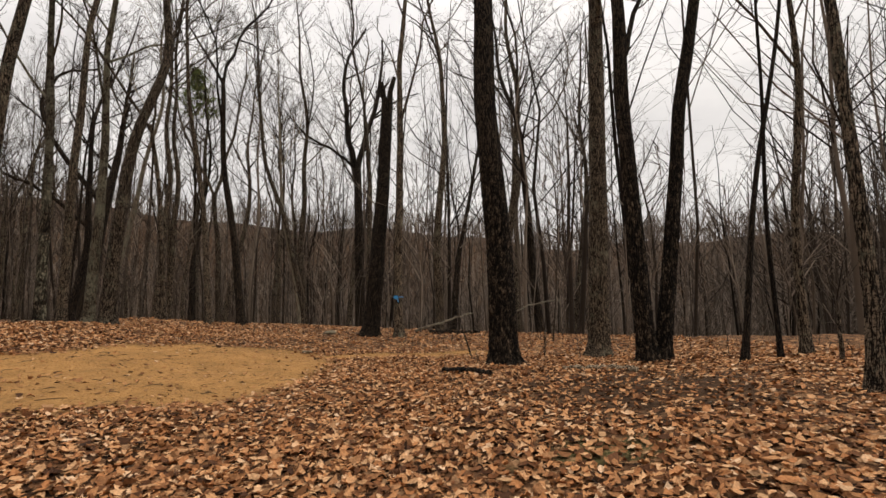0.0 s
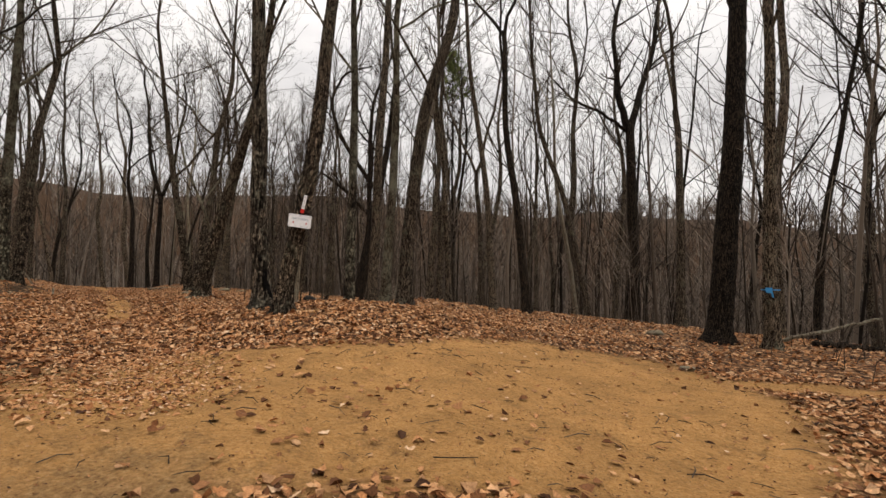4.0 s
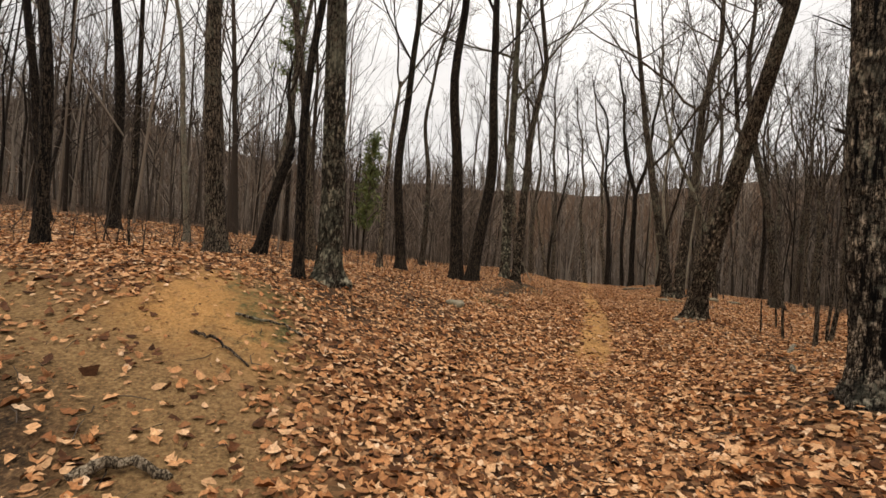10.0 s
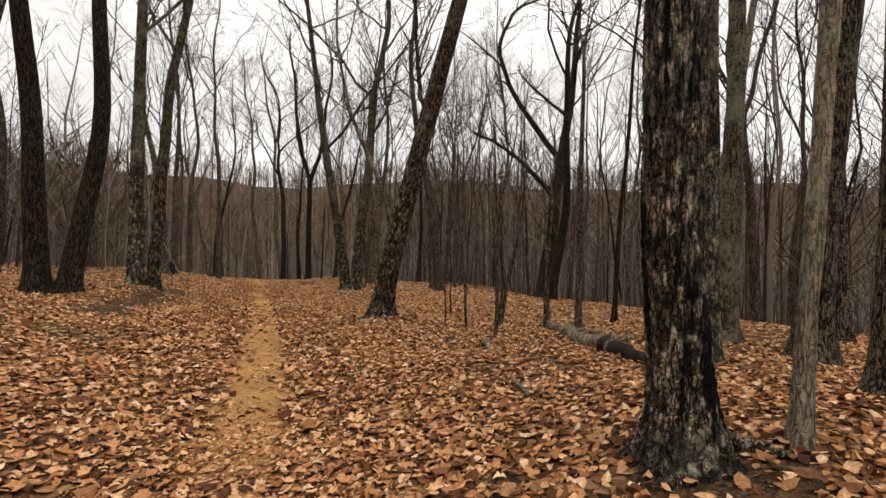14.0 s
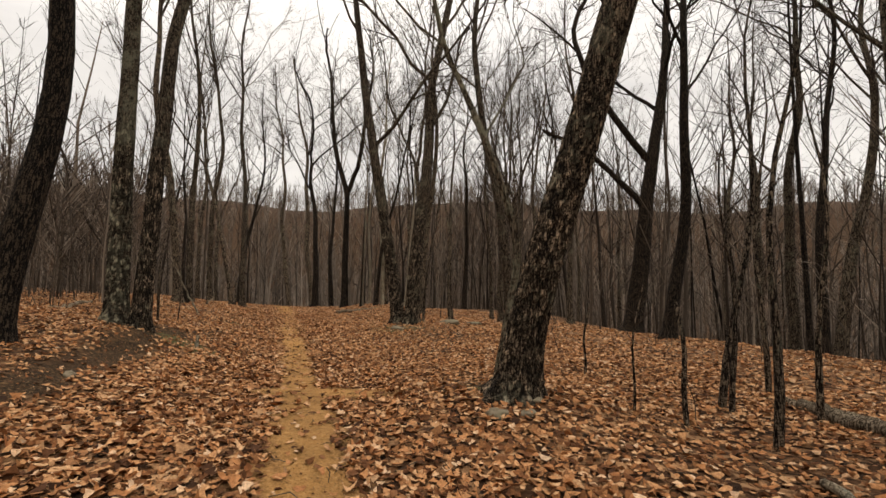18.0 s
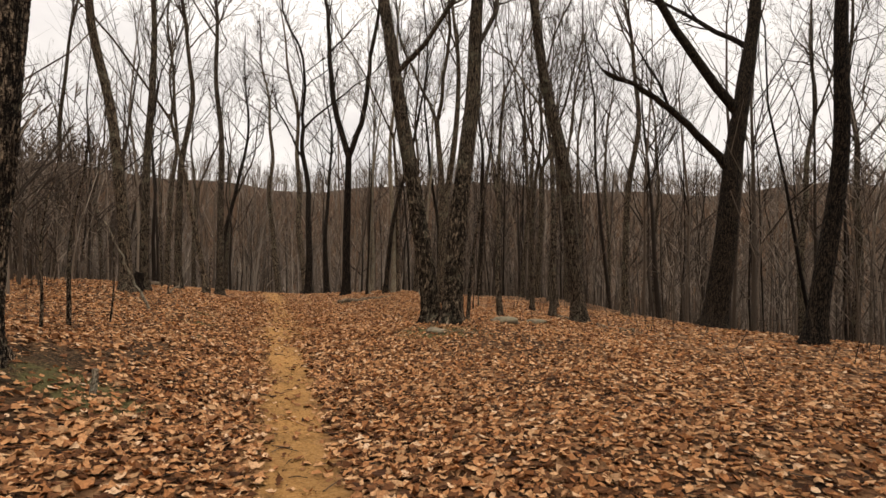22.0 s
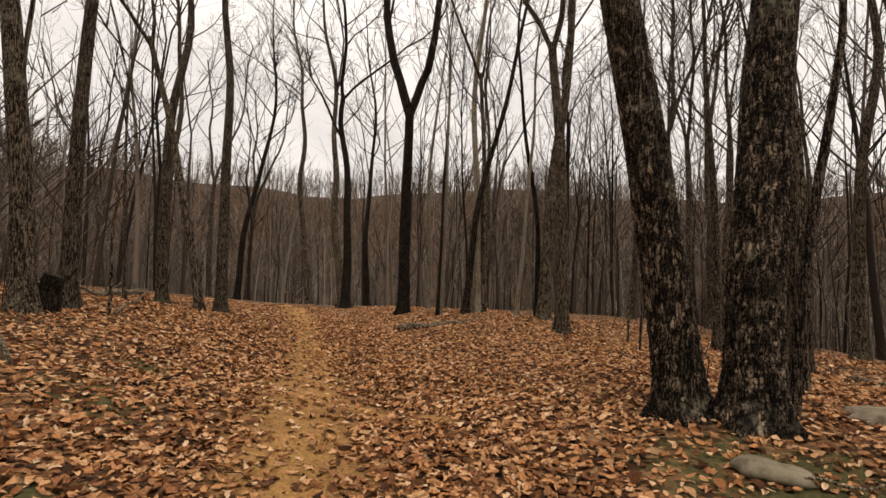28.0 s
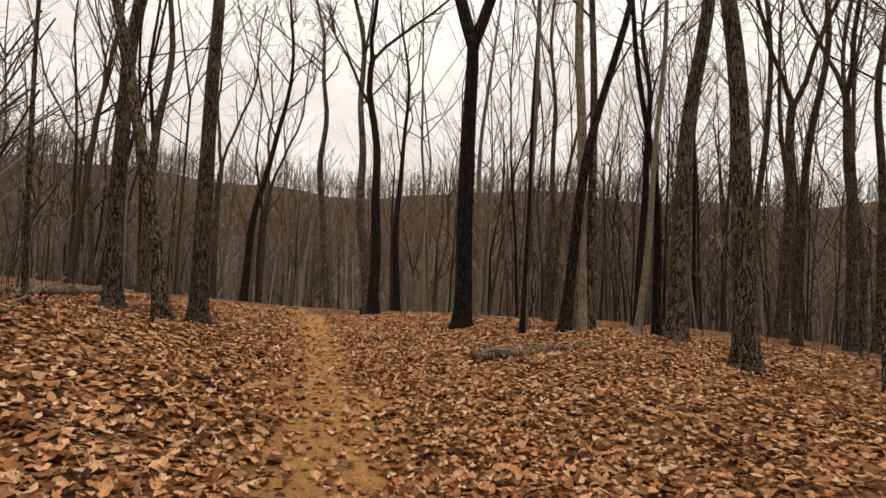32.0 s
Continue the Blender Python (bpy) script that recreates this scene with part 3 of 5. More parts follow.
def build_tree(label, h=18.0, r=0.2, bark_mat=None, limbs=7, first=0.42, fork=None, sides=12, level=2, twigs=7, wob=0.16, reach=1.0, group="forest trees"):
    """A leafless tree: trunk, limbs, and a crown of twigs, at the origin."""
    top = new("tree")
    pts, rad = trunk_line(h, r, wob)
    if fork:
        keep = pts[:, 2] <= fork * h + 0.3
        cut = pts[keep]
        pts_t, rad_t = cut, rad[keep]
    else:
        pts_t, rad_t = pts, rad
    pile = Pile()
    pile.add(*tube(pts_t, rad_t, sides))
    link("trunk", pile.mesh("trunk", bark_mat or BARK), top)
    crown = Pile()
    starts = []
    if fork:
        end, d0 = pts_t[-1], pts_t[-1] - pts_t[-2]
        d0 /= np.linalg.norm(d0)
        spin = rng.uniform(0, 6.3)
        for k, (tilt, part_r) in enumerate(((0.28, 0.82), (0.36, 0.7))):
            side = np.array([math.cos(spin + k * 3.1), math.sin(spin + k * 3.1), 0])
            d = d0 * math.cos(tilt) + side * math.sin(tilt)
            starts.append((end - d0 * 0.25, d, (1 - fork) * h * rng.uniform(0.8, 1.0), rad_t[-1] * part_r, 0.07, 9))
    for k in range(limbs):
        z = h * (first + (0.93 - first) * (k + rng.uniform(0, 0.8)) / limbs)
        if fork and z > fork * h:
            continue
        i = int(np.argmin(np.abs(pts[:, 2] - z)))
        spin = k * 2.4 + rng.uniform(-0.5, 0.5)
        tilt = rng.uniform(0.6, 1.0)
        d = np.array([math.cos(spin) * math.sin(tilt), math.sin(spin) * math.sin(tilt), math.cos(tilt)])
        starts.append((pts[i], d, reach * (h - z) * rng.uniform(0.45, 0.7) + 1.2, max(rad[i] * rng.uniform(0.35, 0.55), 0.015), 0.06, 7))
    for at, d, ln, lr, rise, n in starts:
        q, rr = bough(at, d, ln, lr, rise, 0.14, n)
        limb = Pile()
        limb.add(*tube(q, rr, 6 if lr > 0.05 else 4))
        for _ in range(3):
            k = int(rng.integers(len(q) // 3, len(q) - 1))
            d2 = q[k + 1] - q[k]
            d2 /= np.linalg.norm(d2)
            q2, r2 = bough(q[k], side_way(d2, rng.uniform(0.4, 0.8)), ln * rng.uniform(0.35, 0.6), rr[k] * 0.6, 0.08, 0.14, 5)
            limb.add(*tube(q2, r2, 4))
            fill_twigs(crown, q2, r2, ln * 0.28, level, twigs)
        link("limb", limb.mesh("limb", bark_mat or BARK), top)
        fill_twigs(crown, q, rr, ln * 0.3, level, twigs)
    k = len(pts) // 2
    if not fork:
        fill_twigs(crown, pts[k:], rad[k:], h * 0.12, level, twigs * 2)
    if crown.v:
        link("crown", crown.mesh("crown", TWIG), top)
    return tagged(top, label, "tree", group)


def lean_pose(x, y, lean, sx, sz, spin):
    up = Vector((lean[0], lean[1], 1)).normalized()
    q = Vector((0, 0, 1)).rotation_difference(up).to_matrix().to_4x4()
    return Matrix.Translation((x, y, ground_z(x, y))) @ q @ Matrix.Rotation(spin, 4, "Z") @ Matrix.Diagonal((sx, sx, sz, 1))


LABEL_A = "tall leafless tree with grey-brown furrowed bark"
LABEL_B = "slender leafless young tree with thin dark trunk"
LABEL_C = "leafless tree whose dark trunk forks high up"
BIG = [build_tree(LABEL_A, 19, 0.2), build_tree(LABEL_A, 20, 0.2, limbs=8, first=0.5, wob=0.22), build_tree(LABEL_C, 18, 0.2, fork=0.42, limbs=3),
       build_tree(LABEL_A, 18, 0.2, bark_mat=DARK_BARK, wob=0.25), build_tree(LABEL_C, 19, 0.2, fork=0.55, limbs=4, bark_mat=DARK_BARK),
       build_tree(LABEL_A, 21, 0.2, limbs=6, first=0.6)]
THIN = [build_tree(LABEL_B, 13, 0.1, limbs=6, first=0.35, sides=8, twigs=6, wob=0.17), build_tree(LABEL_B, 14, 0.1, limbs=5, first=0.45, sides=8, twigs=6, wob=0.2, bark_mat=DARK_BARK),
        build_tree(LABEL_C, 13, 0.1, fork=0.5, limbs=3, sides=8, twigs=6, wob=0.2), build_tree(LABEL_B, 15, 0.1, limbs=6, first=0.5, sides=8, twigs=5, bark_mat=PALE_BARK)]
USED = []


def tree(x, y, r, lean=(0, 0), shape=None):
    """One tree of the wood, from the stock of shapes, at its place, thickness and lean."""
    stock, r0 = (BIG, 0.2) if r >= 0.125 else (THIN, 0.1)
    k = len(USED)
    ob = copy_thing(stock[(k * 5 + 2 * int(abs(x))) % len(stock) if shape is None else shape], Matrix())
    ob.matrix_basis = lean_pose(x, y, lean, r / r0, min(1.25, 0.72 + 0.28 * r / r0), k * 2.399)
    USED.append((x, y, r))
    return ob


tree(3.66, 22.30, 0.275, (0.02, 0.00), 0)
tree(5.24, 22.41, 0.242, (-0.11, -0.00))
tree(7.39, 24.56, 0.209, (0.07, 0.00))
tree(5.35, 7.27, 0.055, (0.13, 0.00))
tree(6.82, 7.83, 0.088, (-0.02, -0.00))
tree(6.03, 7.38, 0.044, (-0.02, -0.00))
tree(4.90, 4.44, 0.088, (0.06, 0.00))
tree(0.27, 22.07, 0.231, (-0.01, -0.00))
tree(-2.78, 19.59, 0.165, (-0.01, -0.00))
tree(-5.95, 21.17, 0.143, (-0.17, -0.00))
tree(-7.4, 17.6, 0.16, (-0.08, -0.00))
tree(-8.4, 17.1, 0.13, (-0.08, -0.00))
tree(-9.9, 16.7, 0.12, (-0.00, -0.00))
tree(-10.2, 14.3, 0.23, (0.05, 0.00))
tree(-9.6, 11.7, 0.13, (0.06, 0.02), 0)
tree(0.83, 20.15, 0.132, (0.12, 0.06))
tree(5.69, 31.11, 0.286, (-0.01, -0.00))
tree(1.06, 35.52, 0.187, (0.01, 0.00))
tree(-6.17, 32.24, 0.242, (0.01, 0.01))
tree(-6.74, 22.98, 0.11, (-0.09, -0.07))
tree(-10.4, 34.7, 0.18, (-0.02, -0.02))
tree(-13.4, 23.0, 0.18, (0.00, 0.00))
tree(-12.3, 26.0, 0.19, (0.01, 0.01))
tree(-11.9, 33.4, 0.18, (0.02, 0.02))
tree(-10.6, 30.7, 0.16, (0.01, 0.01))
tree(-24.44, 22.84, 0.22, (-0.07, -0.07), 0)
tree(-16.2, -6.4, 0.15, (0.02, -0.08))
tree(-18.5, -7.0, 0.18, (0.05, -0.21))
tree(-22.6, -9.4, 0.15, (0.04, -0.16))
tree(-21.3, -7.2, 0.17, (0.02, -0.08))
tree(-17.9, -2.8, 0.19, (0.03, -0.11))
tree(-15.1, -0.1, 0.10, (0.01, -0.02))
tree(-21.7, -3.9, 0.13, (0.03, -0.11))
tree(-21.9, -2.3, 0.16, (0.01, -0.03))
tree(-18.6, 1.4, 0.23, (0.02, -0.09))
tree(-15.02, 3.66, 0.085, (0.01, -0.03))
tree(-24.6, 1.2, 0.15, (-0.04, 0.16))
tree(-21.2, -0.1, 0.09, (0.02, -0.09))
tree(-20.8, 3.3, 0.15, (0.02, -0.07))
tree(-24.3, 6.2, 0.19, (0.02, -0.07))
tree(-23.8, 5.4, 0.11, (0.00, -0.01))
tree(-33.9, 8.3, 0.18, (-0.02, 0.06))
tree(-23.67, 8.19, 0.24, (0.01, -0.03))
tree(-23.36, 8.68, 0.235, (-0.03, 0.12))
tree(-13.9, -4.8, 0.06, (0.03, -0.10))
tree(-16.6, -11.2, 0.10, (0.02, -0.07))
tree(-21.1, -16.8, 0.11, (0.01, -0.05))
tree(-30.2, -24.4, 0.21, (0.03, -0.10))
tree(-21.2, -7.2, 0.13, (-0.01, -0.11))
tree(-34.1, 14.2, 0.17, (-0.06, -0.06))
tree(-34.7, 14.8, 0.14, (-0.04, -0.03))
tree(-46.4, 14.0, 0.13, (0.04, 0.04))
tree(-54.6, 23.0, 0.18, (-0.03, -0.03))
tree(-45.2, 18.5, 0.15, (-0.02, -0.02))
tree(-44.9, 26.5, 0.24, (-0.01, -0.01))
tree(-25.9, 29.8, 0.16, (-0.01, -0.01))
tree(-28.1, 26.2, 0.1, (-0.01, -0.00))
tree(-29.2, 43.4, 0.18, (-0.02, -0.02))
tree(-20.9, 37.7, 0.19, (0.03, 0.03))
tree(-17.2, 32.8, 0.24, (0.02, 0.02))
tree(-15.9, 34.2, 0.28, (0.08, 0.08))
tree(-19.4, 24.3, 0.22, (0.1, 0.1), 3)
tree(-19.0, 35.9, 0.17, (0.01, 0.01))
tree(-13.7, 22.5, 0.19, (0.02, 0.02))
tree(-13.4, 22.9, 0.12, (0.05, 0.05))
tree(-16.0, 29.9, 0.19, (0.02, 0.02))
tree(-14.0, 15.3, 0.07, (0.01, 0.01))
tree(-12.2, 17.1, 0.12, (0.08, 0.08))
tree(-25.7, 20.8, 0.07, (-0.04, -0.05))
tree(-38.2, 18.4, 0.16, (-0.02, -0.02))
tree(-38.0, 17.8, 0.12, (-0.10, -0.12))
tree(-39.3, 17.2, 0.155, (-0.03, -0.04))
tree(-58.0, 18.2, 0.16, (-0.04, -0.05))
tree(-50.0, 23.0, 0.18, (0.05, 0.05))
tree(-46.5, 27.3, 0.25, (-0.07, -0.08))
tree(-52.0, 28.2, 0.24, (-0.05, -0.06))
tree(-32.65, 25.8, 0.195, (0.02, 0.02))
tree(-33.6, 23.9, 0.12, (-0.01, -0.01))
tree(-39.4, 30.7, 0.14, (0.00, 0.00))
tree(-33.4, 38.8, 0.14, (-0.02, -0.03))
tree(-31.5, 36.9, 0.14, (0.01, 0.02))
tree(-48.0, 29.9, 0.20, (-0.03, -0.03))
tree(-30.95, 24.1, 0.175, (0.0, 0.0))
tree(-34.3, 23.1, 0.06, (-0.01, -0.02))
tree(-37.2, 16.0, 0.04, (-0.06, -0.07))
tree(-38.3, 35.7, 0.20, (0.01, 0.01))
tree(-56.5, 26.0, 0.19, (-0.00, -0.00))
tree(-31.8, 41.7, 0.16, (0.01, 0.01))
tree(-28.7, 29.1, 0.10, (-0.03, -0.04))
tree(-14.1, 17.5, 0.07, (0.04, 0.04))
tree(-26.2, 24.4, 0.12, (0.04, 0.03))
tree(-33.3, 26.4, 0.10, (0.00, 0.00))
tree(-7.1, 24.8, 0.21, (-0.02, -0.01))
tree(-34.2, 22.9, 0.05, (0.02, 0.01))
tree(-38.9, 30.3, 0.11, (0.02, 0.01))
tree(-33.7, 23.5, 0.11, (0.07, 0.04))
tree(-33.5, 24.0, 0.10, (0.02, 0.01))
tree(-33.0, 24.9, 0.07, (0.09, 0.04))
tree(-32.9, 34.3, 0.19, (0.10, 0.02))
tree(-32.0, 32.1, 0.13, (0.03, 0.01))
tree(-30.9, 32.4, 0.14, (0.02, 0.00))
tree(-30.5, 33.6, 0.13, (0.05, 0.01))
tree(-33.7, 34.0, 0.14, (0.03, 0.01))
tree(-40.8, 28.4, 0.12, (0.02, 0.02))


# ---- trees that stand near the way ----


def plates(arc, z, size, seed):
    """Distance to the cracks of a bark of long plates, 0 in a crack and 1 on a plate, and a number for each plate."""
    u, v = arc / size[0], z / size[1] + 0.35 * np.sin(arc / size[0] * 1.7)
    iu, iv = np.floor(u), np.floor(v)
    best, own = np.full((2, *u.shape), 9.0), np.zeros(u.shape)
    for du in (-1, 0, 1):
        for dv in (-1, 0, 1):
            cu, cv = iu + du, iv + dv
            q = np.sin(cu * 127.1 + cv * 311.7 + seed) * 43758.5453
            p = np.sin(cu * 269.5 + cv * 183.3 + seed) * 24634.6345
            d = np.hypot(u - cu - (q - np.floor(q)), v - cv - (p - np.floor(p)))
            best[1] = np.minimum(best[1], np.maximum(best[0], d))
            tone = np.sin(cu * 57.3 + cv * 91.7 + seed) * 9631.7
            own = np.where(d < best[0], tone - np.floor(tone), own)
            best[0] = np.minimum(best[0], d)
    return np.clip((best[1] - best[0]) * 2.6, 0, 1), own


def smooth_line(points, step):
    """Points at even steps of height along a soft curve through the given ones."""
    p = np.array(points, float)
    z = np.arange(p[0, 2], p[-1, 2] + step / 2, step)
    out = np.stack([np.interp(z, p[:, 2], p[:, k]) for k in range(2)] + [z], -1)
    k = max(3, int(0.5 / step) | 1)
    for c in range(2):
        padded = np.concatenate([np.full(k // 2, out[0, c]), out[:, c], 2 * out[-1, c] - out[-k // 2:, c][::-1][: k // 2]])
        out[:, c] = np.convolve(padded, np.ones(k) / k, "valid")[: len(z)]
    return out


def hero(label, x, y, r, top, line, limbs=(), bark_mat=None, fine=True, more=6, first=6.0, broken=False, flare=0.34, roots=5, group="trees beside the trail"):
    """A tree with its own trunk line; line and limbs are offsets from its foot."""
    bark_mat = bark_mat or BARK
    ob = new("tree")
    ob.location = (x, y, ground_z(x, y))
    a, b = np.array(line[-2], float), np.array(line[-1], float)
    pts = [(line[0][0], line[0][1], -0.35)] + [p for p in line if p[2] > 0.3]
    if not broken and top > b[2] + 0.5:
        slope = (b - a) / (b[2] - a[2])
        for f in (0.25, 0.5, 0.75, 1.0):
            dz = (top - b[2]) * f
            pts.append((b[0] + slope[0] * dz * (1 - 0.45 * f) + rng.normal(0, 0.12), b[1] + slope[1] * dz * (1 - 0.45 * f) + rng.normal(0, 0.12), b[2] + dz))
    near_top = min(pts[-1][2], 4.0 if fine else 9.0)
    mid = smooth_line(pts, 0.024 if fine else 0.12)
    low = mid[mid[:, 2] <= near_top]
    high = mid[mid[:, 2] > near_top][:: 12 if fine else 3]
    mid = np.concatenate([low, high]) if len(high) else low
    sides = 80 if fine else 26
    z = mid[:, 2]
    rad = r * (1 - (0.35 if broken else 0.88) * np.clip(z / top, 0, 1) ** 0.95) * (1 + flare * np.exp(-np.maximum(z, 0) / 0.2))
    v, f = tube(mid, rad, sides)
    ang = np.tile(np.arange(sides) / sides * 2 * math.pi, len(mid))
    zz, rr = np.repeat(z, sides), np.repeat(rad, sides)
    seed = x * 3.1 + y
    rise, own = plates(ang * r, zz, (2 * math.pi * r / max(6, round(2 * math.pi * r / 0.048)), 0.085), seed)
    relief = rise - 0.6
    lump = 0.5 * np.sin(3 * ang + seed + 1.1 * zz) * np.sin(1.7 * zz + seed) + 0.4 * np.sin(5 * ang - 2.3 * zz)
    spurs = np.exp(-np.maximum(zz, 0) / 0.14) * np.maximum(0, np.cos(roots * ang + seed)) ** 2
    off = 0.018 * relief * np.clip(rr / 0.2, 0.3, 1.3) + 0.016 * lump + 0.09 * r / 0.2 * spurs
    axis = np.repeat(mid, sides, axis=0)
    v = v + (v - axis) / (np.linalg.norm(v - axis, axis=1, keepdims=True) + 1e-9) * off[:, None]
    if broken:
        tip = zz > z[-1] - 0.12
        v[tip, 2] += 0.14 * np.sin(7 * ang[tip] + seed) + 0.08 * np.sin(13 * ang[tip])
    pile = Pile()
    pile.add(v, f)
    if broken:
        n = len(v)
        pile.v.append(np.array([mid[-1] - (0, 0, 0.15)]))
        ring = np.arange(n - sides, n)
        pile.f.append(np.stack([ring, np.roll(ring, -1), np.full(sides, n), np.full(sides, n)], -1))
    me = pile.mesh("trunk", bark_mat)
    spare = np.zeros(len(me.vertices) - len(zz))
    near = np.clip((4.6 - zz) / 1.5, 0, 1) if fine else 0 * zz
    # Crack darkening for the lower trunk, fissure tone and shade together.
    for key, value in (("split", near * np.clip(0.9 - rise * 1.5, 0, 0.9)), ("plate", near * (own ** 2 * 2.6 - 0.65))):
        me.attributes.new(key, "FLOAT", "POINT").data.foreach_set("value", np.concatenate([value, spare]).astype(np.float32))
    link("trunk", me, ob)
    crown = Pile()

    def limb_of(q, rr, twigs):
        limb = Pile()
        limb.add(*tube(q, rr, 10 if rr[0] > 0.06 else 6))
        ln = np.linalg.norm(q[-1] - q[0])
        if twigs:
            for _ in range(3):
                k = int(rng.integers(len(q) // 3, len(q) - 1))
                d2 = q[k + 1] - q[k]
                d2 /= np.linalg.norm(d2)
                q2, r2 = bough(q[k], side_way(d2, rng.uniform(0.4, 0.8)), ln * rng.uniform(0.3, 0.55), rr[k] * 0.5, 0.08, 0.14, 5)
                limb.add(*tube(q2, r2, 5))
                fill_twigs(crown, q2, r2, ln * 0.25, 2, 6)
            fill_twigs(crown, q, rr, ln * 0.25, 2, 7)
        link("limb", limb.mesh("limb", bark_mat), ob)

    for lr, grows, points in limbs:
        p = np.array(points, float)
        t = np.linspace(0, len(p) - 1, 4 * (len(p) - 1) + 1)
        q = np.stack([np.interp(t, np.arange(len(p)), p[:, k]) for k in range(3)], -1)
        q[1:-1] = (q[:-2] + q[1:-1] * 2 + q[2:]) / 4
        q[1:-1] += rng.normal(0, 0.02, (len(q) - 2, 3))
        if grows:
            d = q[-1] - q[-3]
            d /= np.linalg.norm(d)
            ext, _ = bough(q[-1], d, grows, lr * 0.5, 0.04, 0.12, 7)
            q = np.concatenate([q, ext[1:]])
        limb_of(q, lr * np.linspace(1, 0.3 if grows else 0.7, len(q)), bool(grows))
    if not broken:
        for k in range(more):
            zc = first + (0.95 * top - first) * (k + rng.uniform(0, 0.8)) / more
            i = int(np.argmin(np.abs(z - zc)))
            spin, tilt = k * 2.4 + seed, rng.uniform(0.55, 0.95)
            d = (math.cos(spin) * math.sin(tilt), math.sin(spin) * math.sin(tilt), math.cos(tilt))
            q, rr2 = bough(mid[i], d, (top - zc) * rng.uniform(0.4, 0.6) + 1.2, max(rad[i] * 0.45, 0.02), 0.06, 0.14, 7)
            limb_of(q, rr2, True)
        k = int(np.argmin(np.abs(z - 0.6 * top)))
        fill_twigs(crown, mid[k:], rad[k:], top * 0.1, 2, 12)
    if crown.v:
        link("crown", crown.mesh("crown", TWIG), ob)
    USED.append((x, y, r))
    return tagged(ob, label, "tree", group)


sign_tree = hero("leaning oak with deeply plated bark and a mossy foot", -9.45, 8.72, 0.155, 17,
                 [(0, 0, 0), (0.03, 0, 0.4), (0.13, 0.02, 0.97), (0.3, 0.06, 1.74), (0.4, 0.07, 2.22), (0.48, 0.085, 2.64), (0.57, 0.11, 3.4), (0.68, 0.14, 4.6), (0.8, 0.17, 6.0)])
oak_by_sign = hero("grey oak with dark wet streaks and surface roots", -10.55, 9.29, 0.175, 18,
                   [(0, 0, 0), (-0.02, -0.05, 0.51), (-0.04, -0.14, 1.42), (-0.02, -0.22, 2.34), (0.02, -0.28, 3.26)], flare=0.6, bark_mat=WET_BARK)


def root(parent, points, r0, r1, material):
    """A surface root that leaves a tree's foot; points are offsets from it."""
    base = parent.location
    q = [(base.x + dx, base.y + dy, ground_z(base.x + dx, base.y + dy) + up) for dx, dy, up in points]
    t = np.linspace(0, len(q) - 1, 12)
    line = np.stack([np.interp(t, np.arange(len(q)), [p[k] for p in q]) for k in range(3)], -1) + rng.normal(0, 0.012, (12, 3))
    pile = Pile()
    pile.add(*tube(line - np.array(base), np.linspace(r0, r1, 12), 9))
    link("root", pile.mesh("root", material), parent)


for way, ln in (((0.85, 0.35), 0.62), ((0.75, 0.7), 0.5), ((0.3, -0.8), 0.35), ((-0.7, -0.5), 0.34)):
    root(oak_by_sign, [(way[0] * 0.1, way[1] * 0.1, 0.14), (way[0] * ln * 0.5, way[1] * ln * 0.5, 0.05), (way[0] * ln, way[1] * ln, -0.01)], 0.05, 0.018, WET_BARK)
hero("slim pale grey tree with a knot hole, leaning", -10.06, 9.62, 0.052, 13, [(0, 0, 0), (0.05, 0.04, 0.8), (0.13, 0.11, 2.0), (0.22, 0.19, 3.4), (0.27, 0.23, 4.2)],
     bark_mat=PALE_BARK, fine=False, flare=0.25)
hero("straight grey-brown oak beside the charred log", -11.17, 12.9, 0.14, 17, [(0, 0, 0), (0.0, 0.02, 1.2), (0.02, 0.0, 3.0), (0.05, -0.05, 6.0)], bark_mat=LICHEN_BARK)
hero("oak with pale lichen behind the charred log", -11.35, 15.0, 0.17, 18, [(0, 0, 0), (0.05, 0.03, 1.5), (0.16, 0.1, 4.0), (0.2, 0.12, 6.5)], bark_mat=LICHEN_BARK, fine=False)
leaning_oak = hero("strongly leaning oak on a stony mound beside the trail", -17.2, 12.8, 0.225, 15, [(-0.07, 0, 0), (0.13, 0, 0.75), (0.42, 0.01, 1.7), (0.76, 0.05, 2.73), (1.14, 0.1, 3.96)],
     limbs=[(0.06, 2.5, [(1.15, 0.1, 4.0), (0.95, 0.05, 4.6), (0.9, 0.0, 5.6)])], flare=0.6)
for way, ln in (((-0.9, 0.1), 0.6), ((-0.6, -0.7), 0.5), ((0.75, -0.4), 0.55)):
    root(leaning_oak, [(way[0] * 0.12, way[1] * 0.12, 0.14), (way[0] * ln * 0.5, way[1] * ln * 0.5, 0.05), (way[0] * ln, way[1] * ln, -0.02)], 0.07, 0.02, BARK)
hero("oak leaning outward from a shared foot with its twin", -26.23, 18.79, 0.225, 17, [(0, 0, 0), (-0.14, -0.15, 1.29), (-0.35, -0.4, 3.19), (-0.58, -0.72, 5.31)])
hero("thick straight oak beside its leaning twin", -25.7, 18.85, 0.24, 18, [(0, 0, 0), (0.02, 0.04, 1.28), (0.09, 0.17, 3.09), (0.22, 0.4, 5.11)])
